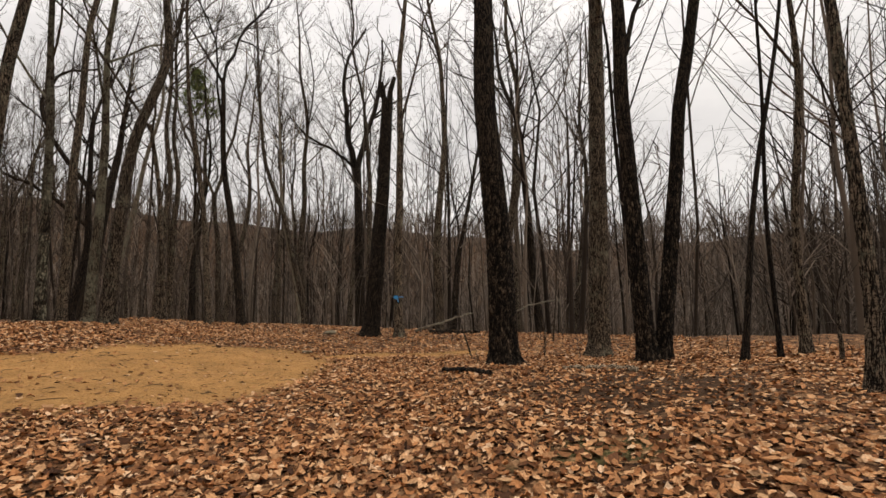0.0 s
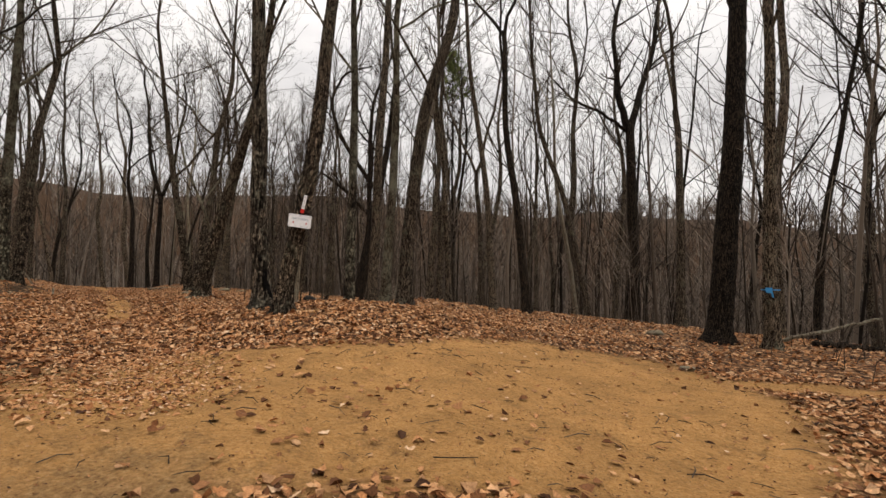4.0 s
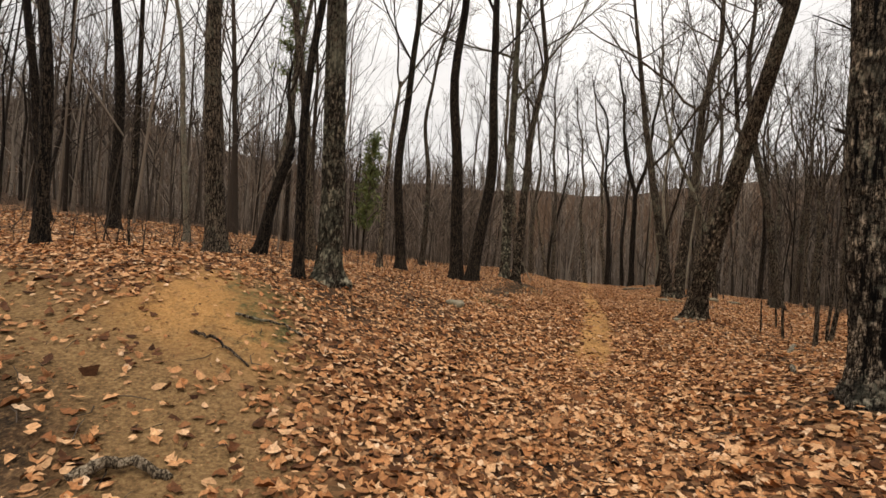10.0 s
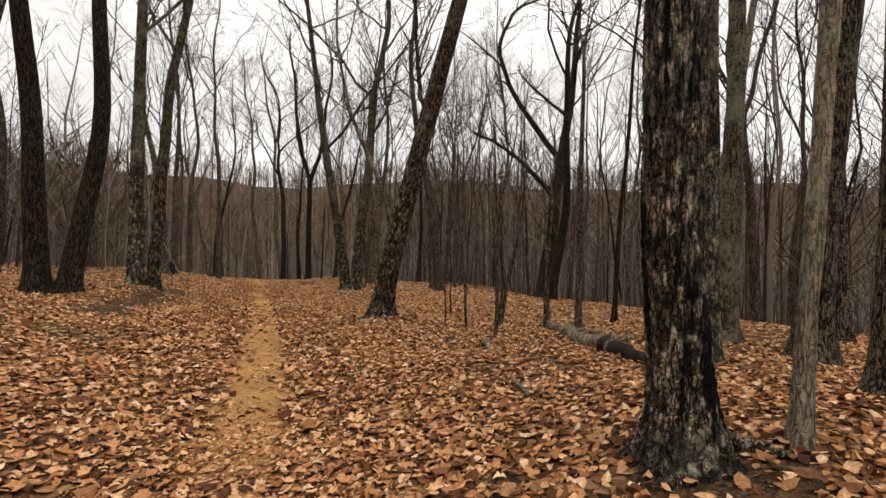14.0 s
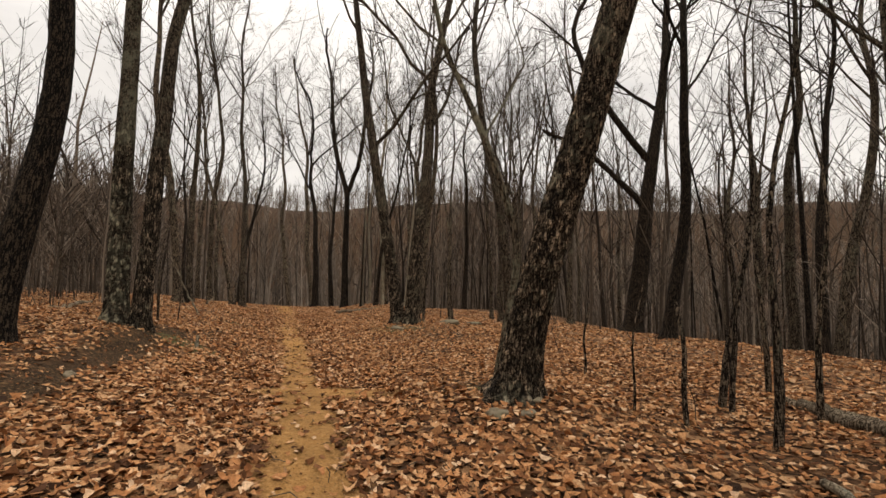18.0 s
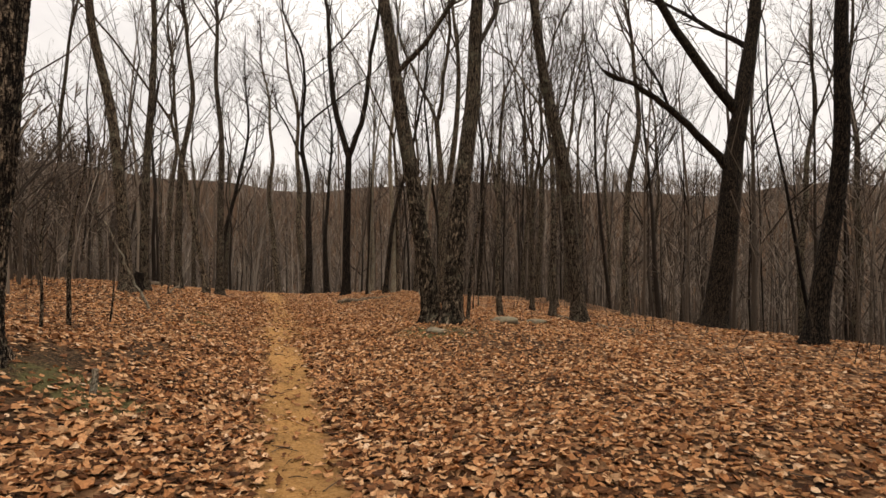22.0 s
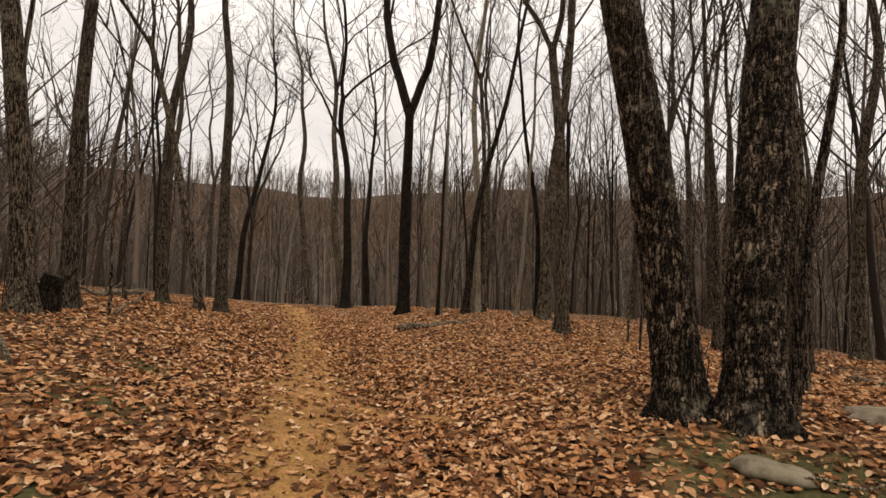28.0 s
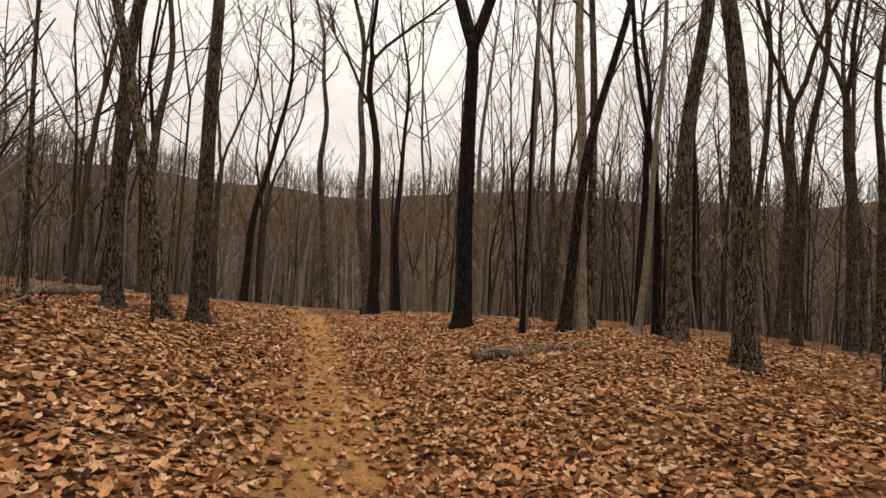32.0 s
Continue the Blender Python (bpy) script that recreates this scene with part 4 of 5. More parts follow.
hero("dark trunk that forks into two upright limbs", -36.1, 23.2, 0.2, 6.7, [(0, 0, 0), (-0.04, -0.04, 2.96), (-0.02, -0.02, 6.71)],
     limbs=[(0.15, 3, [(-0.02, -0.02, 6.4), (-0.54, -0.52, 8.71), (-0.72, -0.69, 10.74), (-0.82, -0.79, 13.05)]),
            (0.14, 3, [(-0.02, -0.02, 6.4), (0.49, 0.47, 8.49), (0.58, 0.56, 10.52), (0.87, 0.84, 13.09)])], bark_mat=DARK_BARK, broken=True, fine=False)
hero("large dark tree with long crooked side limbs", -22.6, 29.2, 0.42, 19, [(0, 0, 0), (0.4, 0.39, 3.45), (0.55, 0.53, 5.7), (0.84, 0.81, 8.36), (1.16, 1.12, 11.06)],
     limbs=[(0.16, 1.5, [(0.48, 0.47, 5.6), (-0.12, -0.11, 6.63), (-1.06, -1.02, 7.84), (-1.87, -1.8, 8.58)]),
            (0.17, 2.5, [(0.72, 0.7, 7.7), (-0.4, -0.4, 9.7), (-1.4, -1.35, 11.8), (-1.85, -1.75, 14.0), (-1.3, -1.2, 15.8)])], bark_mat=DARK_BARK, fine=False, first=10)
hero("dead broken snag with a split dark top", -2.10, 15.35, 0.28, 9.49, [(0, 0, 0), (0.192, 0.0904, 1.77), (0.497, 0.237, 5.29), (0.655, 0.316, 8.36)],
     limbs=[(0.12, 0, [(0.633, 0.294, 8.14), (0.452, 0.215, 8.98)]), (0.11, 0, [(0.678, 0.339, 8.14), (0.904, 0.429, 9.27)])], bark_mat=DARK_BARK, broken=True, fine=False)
hero("tall oak with plated, near-black bark", 1.63, 8.74, 0.28, 21.5, [(-0.0678, 0, 0), (-0.0791, 0, 2.32), (-0.282, 0, 5.16), (-0.26, 0, 7.53)], bark_mat=DARK_BARK, first=8)
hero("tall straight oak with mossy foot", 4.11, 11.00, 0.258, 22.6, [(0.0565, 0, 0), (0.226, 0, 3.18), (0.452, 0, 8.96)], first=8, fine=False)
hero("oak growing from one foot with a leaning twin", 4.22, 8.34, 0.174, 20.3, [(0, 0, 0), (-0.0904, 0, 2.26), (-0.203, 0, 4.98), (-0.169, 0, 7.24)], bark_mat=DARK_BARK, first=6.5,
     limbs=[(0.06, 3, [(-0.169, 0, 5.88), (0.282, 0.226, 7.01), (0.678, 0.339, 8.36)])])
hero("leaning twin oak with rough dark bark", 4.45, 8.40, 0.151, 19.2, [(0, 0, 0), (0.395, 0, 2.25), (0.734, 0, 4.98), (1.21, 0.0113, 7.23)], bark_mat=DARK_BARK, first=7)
hero("mossy oak standing close beside another", -25.2, 10.5, 0.205, 18, [(0.04, 0.04, 0), (-0.01, -0.01, 2.72), (-0.01, -0.01, 5.86)], bark_mat=LICHEN_BARK, flare=0.5)
hero("oak leaning away from its neighbour", -24.75, 10.9, 0.175, 17, [(-0.05, -0.05, 0), (0.02, 0.06, 2.87), (0.1, 0.2, 6.0)])
hero("large tree forking high into heavy spreading limbs", -5.15, 28.85, 0.336, 11.5, [(0.339, 0.282, 0), (0.282, 0.226, 6.78), (0.203, 0.169, 11.5)],
     limbs=[(0.2, 5, [(0.113, 0.0904, 11.2), (-0.328, -0.271, 13.1), (-0.452, -0.339, 15.3)]), (0.2, 5, [(0.226, 0.226, 11.2), (0.791, 0.655, 13.6), (1.36, 1.13, 15.8)]),
            (0.1, 2, [(0.113, 0.113, 11.1), (-1.1, -0.904, 12), (-2.29, -1.9, 12.5)])], bark_mat=DARK_BARK, broken=True, fine=False)

hero("slender crooked grey tree beside the leaning oak", -17.95, 13.35, 0.06, 9, [(0, 0, 0), (0.1, 0.1, 0.62), (0.23, 0.22, 1.58), (0.2, 0.2, 2.15), (0.06, 0.06, 2.75), (-0.08, -0.08, 3.3)], bark_mat=LICHEN_BARK, fine=False, flare=0.15, first=3.0, more=4)
hero("young tree with dark trunk and pale lichen patches", -10.4, -0.1, 0.062, 11, [(0, 0, 0), (0.06, -0.24, 1.37), (0.1, -0.39, 2.99)], bark_mat=LICHEN_BARK, fine=False, flare=0.35, first=2.6, more=5,
     limbs=[(0.022, 0.8, [(0.08, -0.33, 2.3), (-0.1, -0.75, 2.75), (-0.1, -1.1, 2.95)])])
hero("thin smooth pale sapling beside the muddy side path", -11.13, 1.2, 0.04, 10, [(0, 0, 0), (0.02, -0.08, 1.47), (0.05, -0.18, 3.23)], bark_mat=PALE_BARK, fine=False, flare=0.15, first=4, more=4)
hero("stout oak with mossy bark on the bank above the trail", -15.47, 4.12, 0.215, 18, [(0, 0, 0), (0.0, 0.0, 1.3), (0.02, -0.08, 3.2), (0.05, -0.2, 6.0)], bark_mat=LICHEN_BARK, flare=0.55)
hero("charred black snag leaning in the undergrowth", -20.6, 1.9, 0.17, 3.0, [(0, 0, 0), (0.1, 0.3, 1.4), (0.2, 0.75, 2.9)], bark_mat=DARK_BARK, broken=True, fine=False,
     limbs=[(0.09, 1.2, [(0.15, 0.55, 2.3), (0.2, 0.8, 3.3), (0.1, 0.6, 4.2)])])
blue_tree = hero("slim mossy tree with a blue ribbon tied round it", -1.05, 14.90, 0.157, 18.1, [(0, 0, 0), (-0.0339, 0, 1.34), (0.113, 0.0565, 6.6)], fine=False, first=6)


def sapling(x, y, r, h, lean, dead=False):
    """A thin stem with a few twigs, or a bare dead stick of one."""
    z = np.linspace(-0.1, h, 9)
    a = x * 5 + y
    pts = np.stack([lean[0] * z + 0.04 * h * np.sin(2.1 * z / h * 3 + a) * z / h, lean[1] * z + 0.04 * h * np.sin(1.7 * z / h * 3 + 2 * a) * z / h, z], -1)
    ob = new("sapling")
    ob.location = (x, y, ground_z(x, y))
    pile = Pile()
    rad = r * (1 - (0.3 if dead else 0.8) * np.clip(z / h, 0, 1))
    pile.add(*tube(pts, rad, 8))
    link("stem", pile.mesh("stem", BARK), ob)
    if not dead:
        tw = Pile()
        fill_twigs(tw, pts[3:], rad[3:], h * 0.24, 2, 7)
        link("crown", tw.mesh("crown", TWIG), ob)
    return tagged(ob, "broken dead sapling stem standing in the leaves" if dead else "thin dark sapling with sparse bare twigs", "sapling", "saplings under the trees")


sapling(-14.91, 13.69, 0.045, 4.5, (0.03, 0.03))
sapling(-15.72, 13.8, 0.03, 1.3, (-0.03, -0.03), True)
sapling(-15.68, 15.0, 0.05, 5.5, (0.1, 0.1))
sapling(-15.5, 14.67, 0.035, 3.4, (0.02, 0.0))
sapling(-14.75, 15.3, 0.04, 4.0, (0.02, 0.03))
sapling(-15.5, 16.85, 0.045, 5.0, (-0.02, 0.02))
sapling(-16.25, 13.75, 0.018, 1.5, (0.02, 0.03))
sapling(-18.0, 16.0, 0.025, 1.1, (0.0, 0.02), True)
sapling(-25.6, 20.6, 0.06, 6.5, (-0.04, -0.05))
sapling(-25.45, 19.15, 0.05, 7.0, (0.06, 0.07))
sapling(-28.44, 12.1, 0.04, 3.6, (0.03, 0.0))
sapling(-27.2, 11.6, 0.025, 2.6, (0.05, 0.0))
sapling(-29.5, 12.9, 0.02, 2.2, (-0.05, 0.05))
sapling(-36.6, 17.4, 0.035, 1.5, (0.02, 0.0), True)
sapling(-34.2, 15.3, 0.03, 3.2, (0.02, 0.02))
sapling(1.02, 10.24, 0.022, 2.4, (-0.25, 0.1))
sapling(2.69, 10.25, 0.02, 0.9, (0.02, 0.0), True)
sapling(6.48, 6.70, 0.035, 0.7, (0.02, 0.0), True)
sapling(-10.0, 9.75, 0.018, 1.6, (0.03, 0.03))
sapling(-6.40, 19.47, 0.02, 1.4, (0.0, 0.03))
sapling(-5.27, 18.34, 0.018, 1.8, (0.03, 0.0))
sapling(-13.6, -1.2, 0.018, 2.2, (0.02, -0.05))
sapling(-14.9, 1.2, 0.02, 2.0, (0.02, -0.05))
sapling(-12.4, -1.4, 0.014, 1.3, (0.02, -0.05))
sapling(-29.5, 24.6, 0.03, 2.6, (0.02, 0.05))
sapling(-28.6, 23.2, 0.028, 2.2, (-0.03, 0.02))
sapling(-30.4, 30.0, 0.04, 3.4, (0.04, 0.02))

for proto in BIG + THIN:
    for o in list(proto.children) + [proto]:
        bpy.data.objects.remove(o)

# ---- fallen leaves ----
WAY = [(0.4, -0.5), (-2.7, 2.2), (-4.6, 3.8), (-7.1, 4.5), (-9.4, 6.0), (-13.6, 8.1), (-18.3, 10.6), (-23.9, 13.3), (-28.6, 16.2), (-36.0, 19.6)]
SIGHTS = [((-0.6, 1.5), (1.0, 4.0)), ((-8.0, 4.3), (-9.6, 2.0)), ((-8.5, 6.5), (-8.6, 8.0))]
LOBES = np.array([0.72, 0.46, 1.0, 0.6])


def off_way(x, y):
    """Distance from the line walked."""
    best = np.full(np.shape(x), 99.0)
    for (ax, ay), (bx, by) in list(zip(WAY, WAY[1:])) + SIGHTS:
        t = np.clip(((x - ax) * (bx - ax) + (y - ay) * (by - ay)) / ((bx - ax) ** 2 + (by - ay) ** 2), 0, 1)
        best = np.minimum(best, np.hypot(x - ax - t * (bx - ax), y - ay - t * (by - ay)))
    return best


def leaf_shapes(count, gen, lobed):
    """Vertices of many curled leaves, each lying along its own x."""
    if lobed:
        u = np.array([0, 0.2, 0.38, 0.58, 0.76, 1.0])
        half = np.concatenate([[0.0], LOBES, [0.0]])
    else:
        u, half = np.array([0, 0.3, 0.7, 1.0]), np.array([0, 0.75, 0.85, 0])
    n = len(u)
    jag = gen.uniform(0.65, 1.2, (count, 2, n))
    ln = gen.uniform(0.045, 0.1, count) + 0.05 * gen.uniform(0, 1, count) ** 3
    wd = ln * gen.uniform(0.28, 0.42, count)
    x = (u[None] - 0.5) * ln[:, None]
    cup, bow = gen.normal(0.25, 0.45, count), gen.normal(0.1, 0.5, count)
    out = np.zeros((count, 3 * n, 3))
    for k, side in enumerate((0, 1, -1)):
        yy = half[None] * wd[:, None] * side * (jag[:, min(k, 1) if side >= 0 else 0] if side else 1)
        out[:, k * n:(k + 1) * n, 0] = x
        out[:, k * n:(k + 1) * n, 1] = yy
        out[:, k * n:(k + 1) * n, 2] = cup[:, None] * np.abs(yy) + bow[:, None] * (u[None] - 0.5) ** 2 * ln[:, None] * 1.6
    i = np.arange(n - 1)
    quads = np.concatenate([np.stack([i, i + 1, n + i + 1, n + i], -1), np.stack([i + 1, i, 2 * n + i, 2 * n + i + 1], -1)])
    if not lobed:
        out = out[:, [0, n + 1, n + 2, n - 1, 2 * n + 2, 2 * n + 1]]
        quads = np.array([[0, 1, 2, 3], [0, 3, 4, 5]])
    return out, quads


def litter(name, label, x, y, lobed, seed, lift=0.012, size=1.0, material=None):
    """Fallen leaves at the places given, tilted and turned by chance."""
    gen = np.random.default_rng(seed)
    n = len(x)
    v, quads = leaf_shapes(n, gen, lobed)
    v = v * size
    yaw, tip, roll = gen.uniform(0, 6.283, n), gen.normal(0, 0.22, n), gen.normal(0, 0.22, n)
    c, s = np.cos(roll)[:, None], np.sin(roll)[:, None]
    a, b, d = v[:, :, 0], v[:, :, 1] * c - v[:, :, 2] * s, v[:, :, 1] * s + v[:, :, 2] * c
    c, s = np.cos(tip)[:, None], np.sin(tip)[:, None]
    a, d = a * c + d * s, -a * s + d * c
    c, s = np.cos(yaw)[:, None], np.sin(yaw)[:, None]
    px, py = a * c - b * s + x[:, None], a * s + b * c + y[:, None]
    base = height(x, y) + rough_ground(x, y) + gen.uniform(0.2, 2.6, n) * lift
    e = 0.15
    sx = (height(x + e, y) - height(x - e, y)) / (2 * e)
    sy = (height(x, y + e) - height(x, y - e)) / (2 * e)
    pz = d + base[:, None] + (px - x[:, None]) * sx[:, None] + (py - y[:, None]) * sy[:, None]
    m = v.shape[1]
    faces = quads[None] + (np.arange(n) * m)[:, None, None]
    me = mesh_of(name, np.stack([px, py, pz], -1).reshape(-1, 3), faces.reshape(-1, quads.shape[1]), smooth=lobed)
    me.materials.append(material or LEAF)
    return tagged(new(name, me), label, "leaves", kind="stuff")


def leaf_places(per_m2, lo, hi, seed, bare=0.03):
    gen = np.random.default_rng(seed)
    x0, x1, y0, y1 = -44, 8, -9, 30
    n = int(per_m2 * (x1 - x0) * (y1 - y0))
    x, y = gen.uniform(x0, x1, n), gen.uniform(y0, y1, n)
    d = off_way(x, y)
    keep = (d >= lo) & (d < hi)
    x, y = x[keep], y[keep]
    patch = 0.5 + 0.5 * np.sin(1.7 * x + 1.3 * np.sin(0.9 * y)) * np.sin(1.5 * y + 1.1 * np.sin(1.2 * x))
    open_soil = np.clip((soil_mask(x, y) - 0.26) / 0.5, 0, 1)
    # Mud, path, moss and the ground painted with woodland shade thin the leaves.
    wet = np.clip(np.maximum(np.maximum(mud_mask(x, y), path_mask(x, y) * 0.95), np.maximum(duff_shade_mask(x, y) * 0.95, moss_mask(x, y) * 0.75)), 0, 1)
    tread = line_mask(x, y, TRAIL, 0.9) + 2.2 * line_mask(x, y, TRAIL[4:7], 0.9)
    chance = (0.72 + 0.28 * patch) * (1 - open_soil * (1 - bare - 0.06 * tread)) * (1 - 0.92 * wet) * (1 - 0.6 * line_mask(x, y, TRODDEN, 0.6))
    keep = gen.uniform(0, 1, len(x)) < chance
    return x[keep], y[keep]


def brush(count, seed):
    """Knee-high bare stems and brambles along the crest and the banks."""
    gen = np.random.default_rng(seed)
    x, y = gen.uniform(-56, 9, count * 12), gen.uniform(-16, 38, count * 12)
    n1 = 0.45 * x + 0.893 * y
    keep = np.where(n1 > 9, np.minimum(1.0, 0.1 + (n1 - 9) / 7), np.where(n1 < -2, np.minimum(0.9, 0.1 + (-2 - n1) / 5), 0.03))
    keep = (gen.uniform(0, 1, len(x)) < keep) & (n1 < 24) & (off_way(x, y) > 3.2) & (soil_mask(x, y) < 0.2) & (line_mask(x, y, TRAIL, 2.2) <= 0)
    x, y = x[keep][:count], y[keep][:count]
    zs, thin = height(x, y) + rough_ground(x, y) - 0.03, []
    for px, py, pz in zip(x, y, zs):
        h = gen.uniform(0.2, 1.5) * gen.uniform(0.5, 1)
        p = np.array([px, py, pz])
        a = p + (gen.normal(0, 0.12) * h, gen.normal(0, 0.12) * h, 0.55 * h)
        b = a + (gen.normal(0, 0.2) * h, gen.normal(0, 0.2) * h, 0.45 * h)
        thin += [(*p, *a, 0.008, 0.006), (*a, *b, 0.006, 0.003)]
        for _ in range(4):
            c = p + (b - p) * gen.uniform(0.3, 1)
            e = c + np.array([gen.normal(0, 0.3), gen.normal(0, 0.3), gen.uniform(0.05, 0.4)]) * h * 0.7
            thin.append((*c, *e, 0.005, 0.002))
    pile = Pile()
    pile.add(*prisms(thin))
    return tagged(new("brush", pile.mesh("brush", TWIG)), "thin bare stems and brambles along the crest", "brush", kind="stuff")


brush(3900, 41)
litter("leaf_litter", "brown curled oak leaves lying thick on the ground", *leaf_places(300, 0, 1.6, 21), True, 31, 0.014)
litter("leaf_litter", "brown dry oak leaves a few steps from the trail", *leaf_places(360, 1.6, 2.4, 26), False, 36, 0.014, 0.85)
litter("leaf_litter", "dark leaves low in the litter, gap shade in their colour", *leaf_places(300, 0, 2.4, 24), False, 34, 0.004, 1.0, DARK_LEAF)
litter("leaf_litter", "brown dry leaves covering the ground away from the trail", *leaf_places(350, 2.4, 7.5, 22), False, 32, 0.014, 0.78)
litter("leaf_litter", "dark old leaves under the dry ones, gap shade in colour", *leaf_places(130, 2.4, 7.5, 25), False, 35, 0.004, 0.95, DARK_LEAF)
litter("leaf_litter", "thin scatter of dry leaves under the trees", *leaf_places(100, 7.5, 17, 23), False, 33)
_gen = np.random.default_rng(51)
_x, _y = _gen.uniform(-44, 4, 260000), _gen.uniform(1, 24, 260000)
_drift = 0.5 + 0.5 * np.sin(2.1 * _x + 1.7 * np.sin(1.1 * _y)) * np.sin(1.9 * _y + 1.3 * np.sin(1.4 * _x))
_k = (_gen.uniform(0, 1, 260000) < np.maximum(np.maximum(soil_mask(_x, _y), path_mask(_x, _y)), mud_mask(_x, _y)) * (0.25 + 0.6 * _drift)) & (off_way(_x, _y) < 7)
litter("leaf_crumbs", "broken leaf bits scattered over the bare soil", _x[_k], _y[_k], False, 52, 0.003, 0.22, DARK_LEAF)
_x, _y = _gen.uniform(-15, -6, 60000), _gen.uniform(3.5, 10, 60000)
_k = _gen.uniform(0, 1, 60000) < line_mask(_x, _y, TRODDEN, 0.75)
litter("leaf_crumbs", "trodden grey-brown leaf fragments on the way", _x[_k], _y[_k], False, 53, 0.004, 0.5)


def twig_litter(count, seed):
    """Short dead twigs strewn over soil and leaves."""
    gen = np.random.default_rng(seed)
    x, y = gen.uniform(-34, 4, count * 9), gen.uniform(0, 22, count * 9)
    keep = off_way(x, y) < 4.5
    x, y = x[keep][:count], y[keep][:count]
    pile = Pile()
    for px, py in zip(x, y):
        a, ln = gen.uniform(0, 6.283), 0.03 + 0.24 * gen.uniform(0, 1) ** 3
        mx, my = px + math.cos(a) * ln * 0.5, py + math.sin(a) * ln * 0.5
        ex, ey = px + math.cos(a + gen.normal(0, 0.25)) * ln, py + math.sin(a + gen.normal(0, 0.25)) * ln
        zs = height(np.array([px, mx, ex]), np.array([py, my, ey])) + rough_ground(np.array([px, mx, ex]), np.array([py, my, ey]))
        r = 0.0018 + 0.011 * ln
        pile.add(*tube([(px, py, zs[0] + 0.012), (mx, my, zs[1] + 0.02 + 0.03 * ln), (ex, ey, zs[2] + 0.012)], [r, r, r * 0.6], 4))
    return tagged(new("twig_litter", pile.mesh("twig_litter", TWIG)), "short dead twigs strewn over soil and leaves", "twigs", kind="stuff")


twig_litter(3600, 54)


# ---- fallen wood, stones and signs ----
WOOD = bark("weathered_wood", (0.05, 0.038, 0.026), (0.22, 0.17, 0.115), (0.4, 0.33, 0.24), (0.2, 0.2, 0.14), 0.7)
CHAR, _n, _l, _b = mat("charred_wood", 0.85)
_o = _n.new("ShaderNodeTexCoord")
_l.new(ramp_node(_n, _l, noise_node(_n, _l, _o.outputs["Object"], 14, 6, 0.7), (0.35, (0.004, 0.0035, 0.003)), (0.75, (0.03, 0.024, 0.018))), _b.inputs["Base Color"])
STONE, _n, _l, _b = mat("field_stone", 0.9)
_o = _n.new("ShaderNodeTexCoord")
_f = noise_node(_n, _l, _o.outputs["Object"], 7, 8, 0.7)
_l.new(mix_node(_n, _l, ramp_node(_n, _l, noise_node(_n, _l, _o.outputs["Object"], 3, 5), (0.5, (0, 0, 0)), (0.62, (0.3, 0.3, 0.3))),
                ramp_node(_n, _l, _f, (0.3, (0.09, 0.07, 0.045)), (0.7, (0.30, 0.25, 0.175))), (0.08, 0.085, 0.035)), _b.inputs["Base Color"])
bump_node(_n, _l, _b, _f, 0.7, 0.02)


def plain(name, color, rough):
    m, n, l, b = mat(name, rough)
    o = n.new("ShaderNodeTexCoord")
    dirt = noise_node(n, l, o.outputs["Object"], 16, 5, 0.65)
    l.new(mix_node(n, l, 1.0, color, ramp_node(n, l, dirt, (0.3, (0.82, 0.81, 0.79)), (0.65, (1, 1, 1))), "MULTIPLY"), b.inputs["Base Color"])
    return m


WHITE = plain("white_enamel", (0.80, 0.80, 0.81), 0.45)
RED = plain("red_paint", (0.55, 0.03, 0.02), 0.5)
INK = plain("black_ink", (0.02, 0.02, 0.022), 0.6)
GREY_INK = plain("grey_ink", (0.30, 0.36, 0.42), 0.6)
BLUE = plain("blue_ribbon", (0.06, 0.3, 0.62), 0.5)
STEEL = plain("dull_steel", (0.42, 0.42, 0.42), 0.4)
STEEL.node_tree.nodes["Principled BSDF"].inputs["Metallic"].default_value = 1.0


def rod(points, r0, r1, sides=10, knots=0.12, n=14):
    """A crooked tapering stick through the points."""
    p = np.array(points, float)
    t = np.linspace(0, len(p) - 1, n)
    q = np.stack([np.interp(t, np.arange(len(p)), p[:, k]) for k in range(3)], -1)
    ln = np.linalg.norm(p[-1] - p[0])
    q[1:-1] += rng.normal(0, 0.012 * ln ** 0.7, (n - 2, 3))
    v, f = tube(q, np.linspace(r0, r1, n) * rng.uniform(1 - knots, 1 + knots, n), sides)
    a = np.arange(sides)
    caps = Pile()
    caps.add(v, f)
    m = len(v)
    caps.v.append(np.array([q[0], q[-1]]))
    caps.f.append(np.stack([np.roll(a, -1), a, np.full(sides, m), np.full(sides, m)], -1))
    e = m - sides + a
    caps.f.append(np.stack([e, np.roll(e, -1), np.full(sides, m + 1), np.full(sides, m + 1)], -1))
    caps.n += 2
    return caps


def on_ground(x, y, up=0.0):
    return (x, y, ground_z(x, y) + up)


def log(label, ends, r0, r1, material=None, stubs=()):
    ob = new("fallen_log")
    n = 7
    (ax, ay), (bx, by) = ends
    pts = [on_ground(ax + (bx - ax) * k / (n - 1), ay + (by - ay) * k / (n - 1), (r0 + (r1 - r0) * k / (n - 1)) * 0.6) for k in range(n)]
    link("trunk", rod(pts, r0, r1, 18, 0.1, 30).mesh("trunk", material or WOOD), ob)
    for at, way, sr in stubs:
        p = Vector(pts[at])
        link("branch", rod([p, p + Vector(way)], sr, sr * 0.5, 7, 0.1, 6).mesh("branch", material or WOOD), ob)
    return tagged(ob, label, "log", "fallen logs")


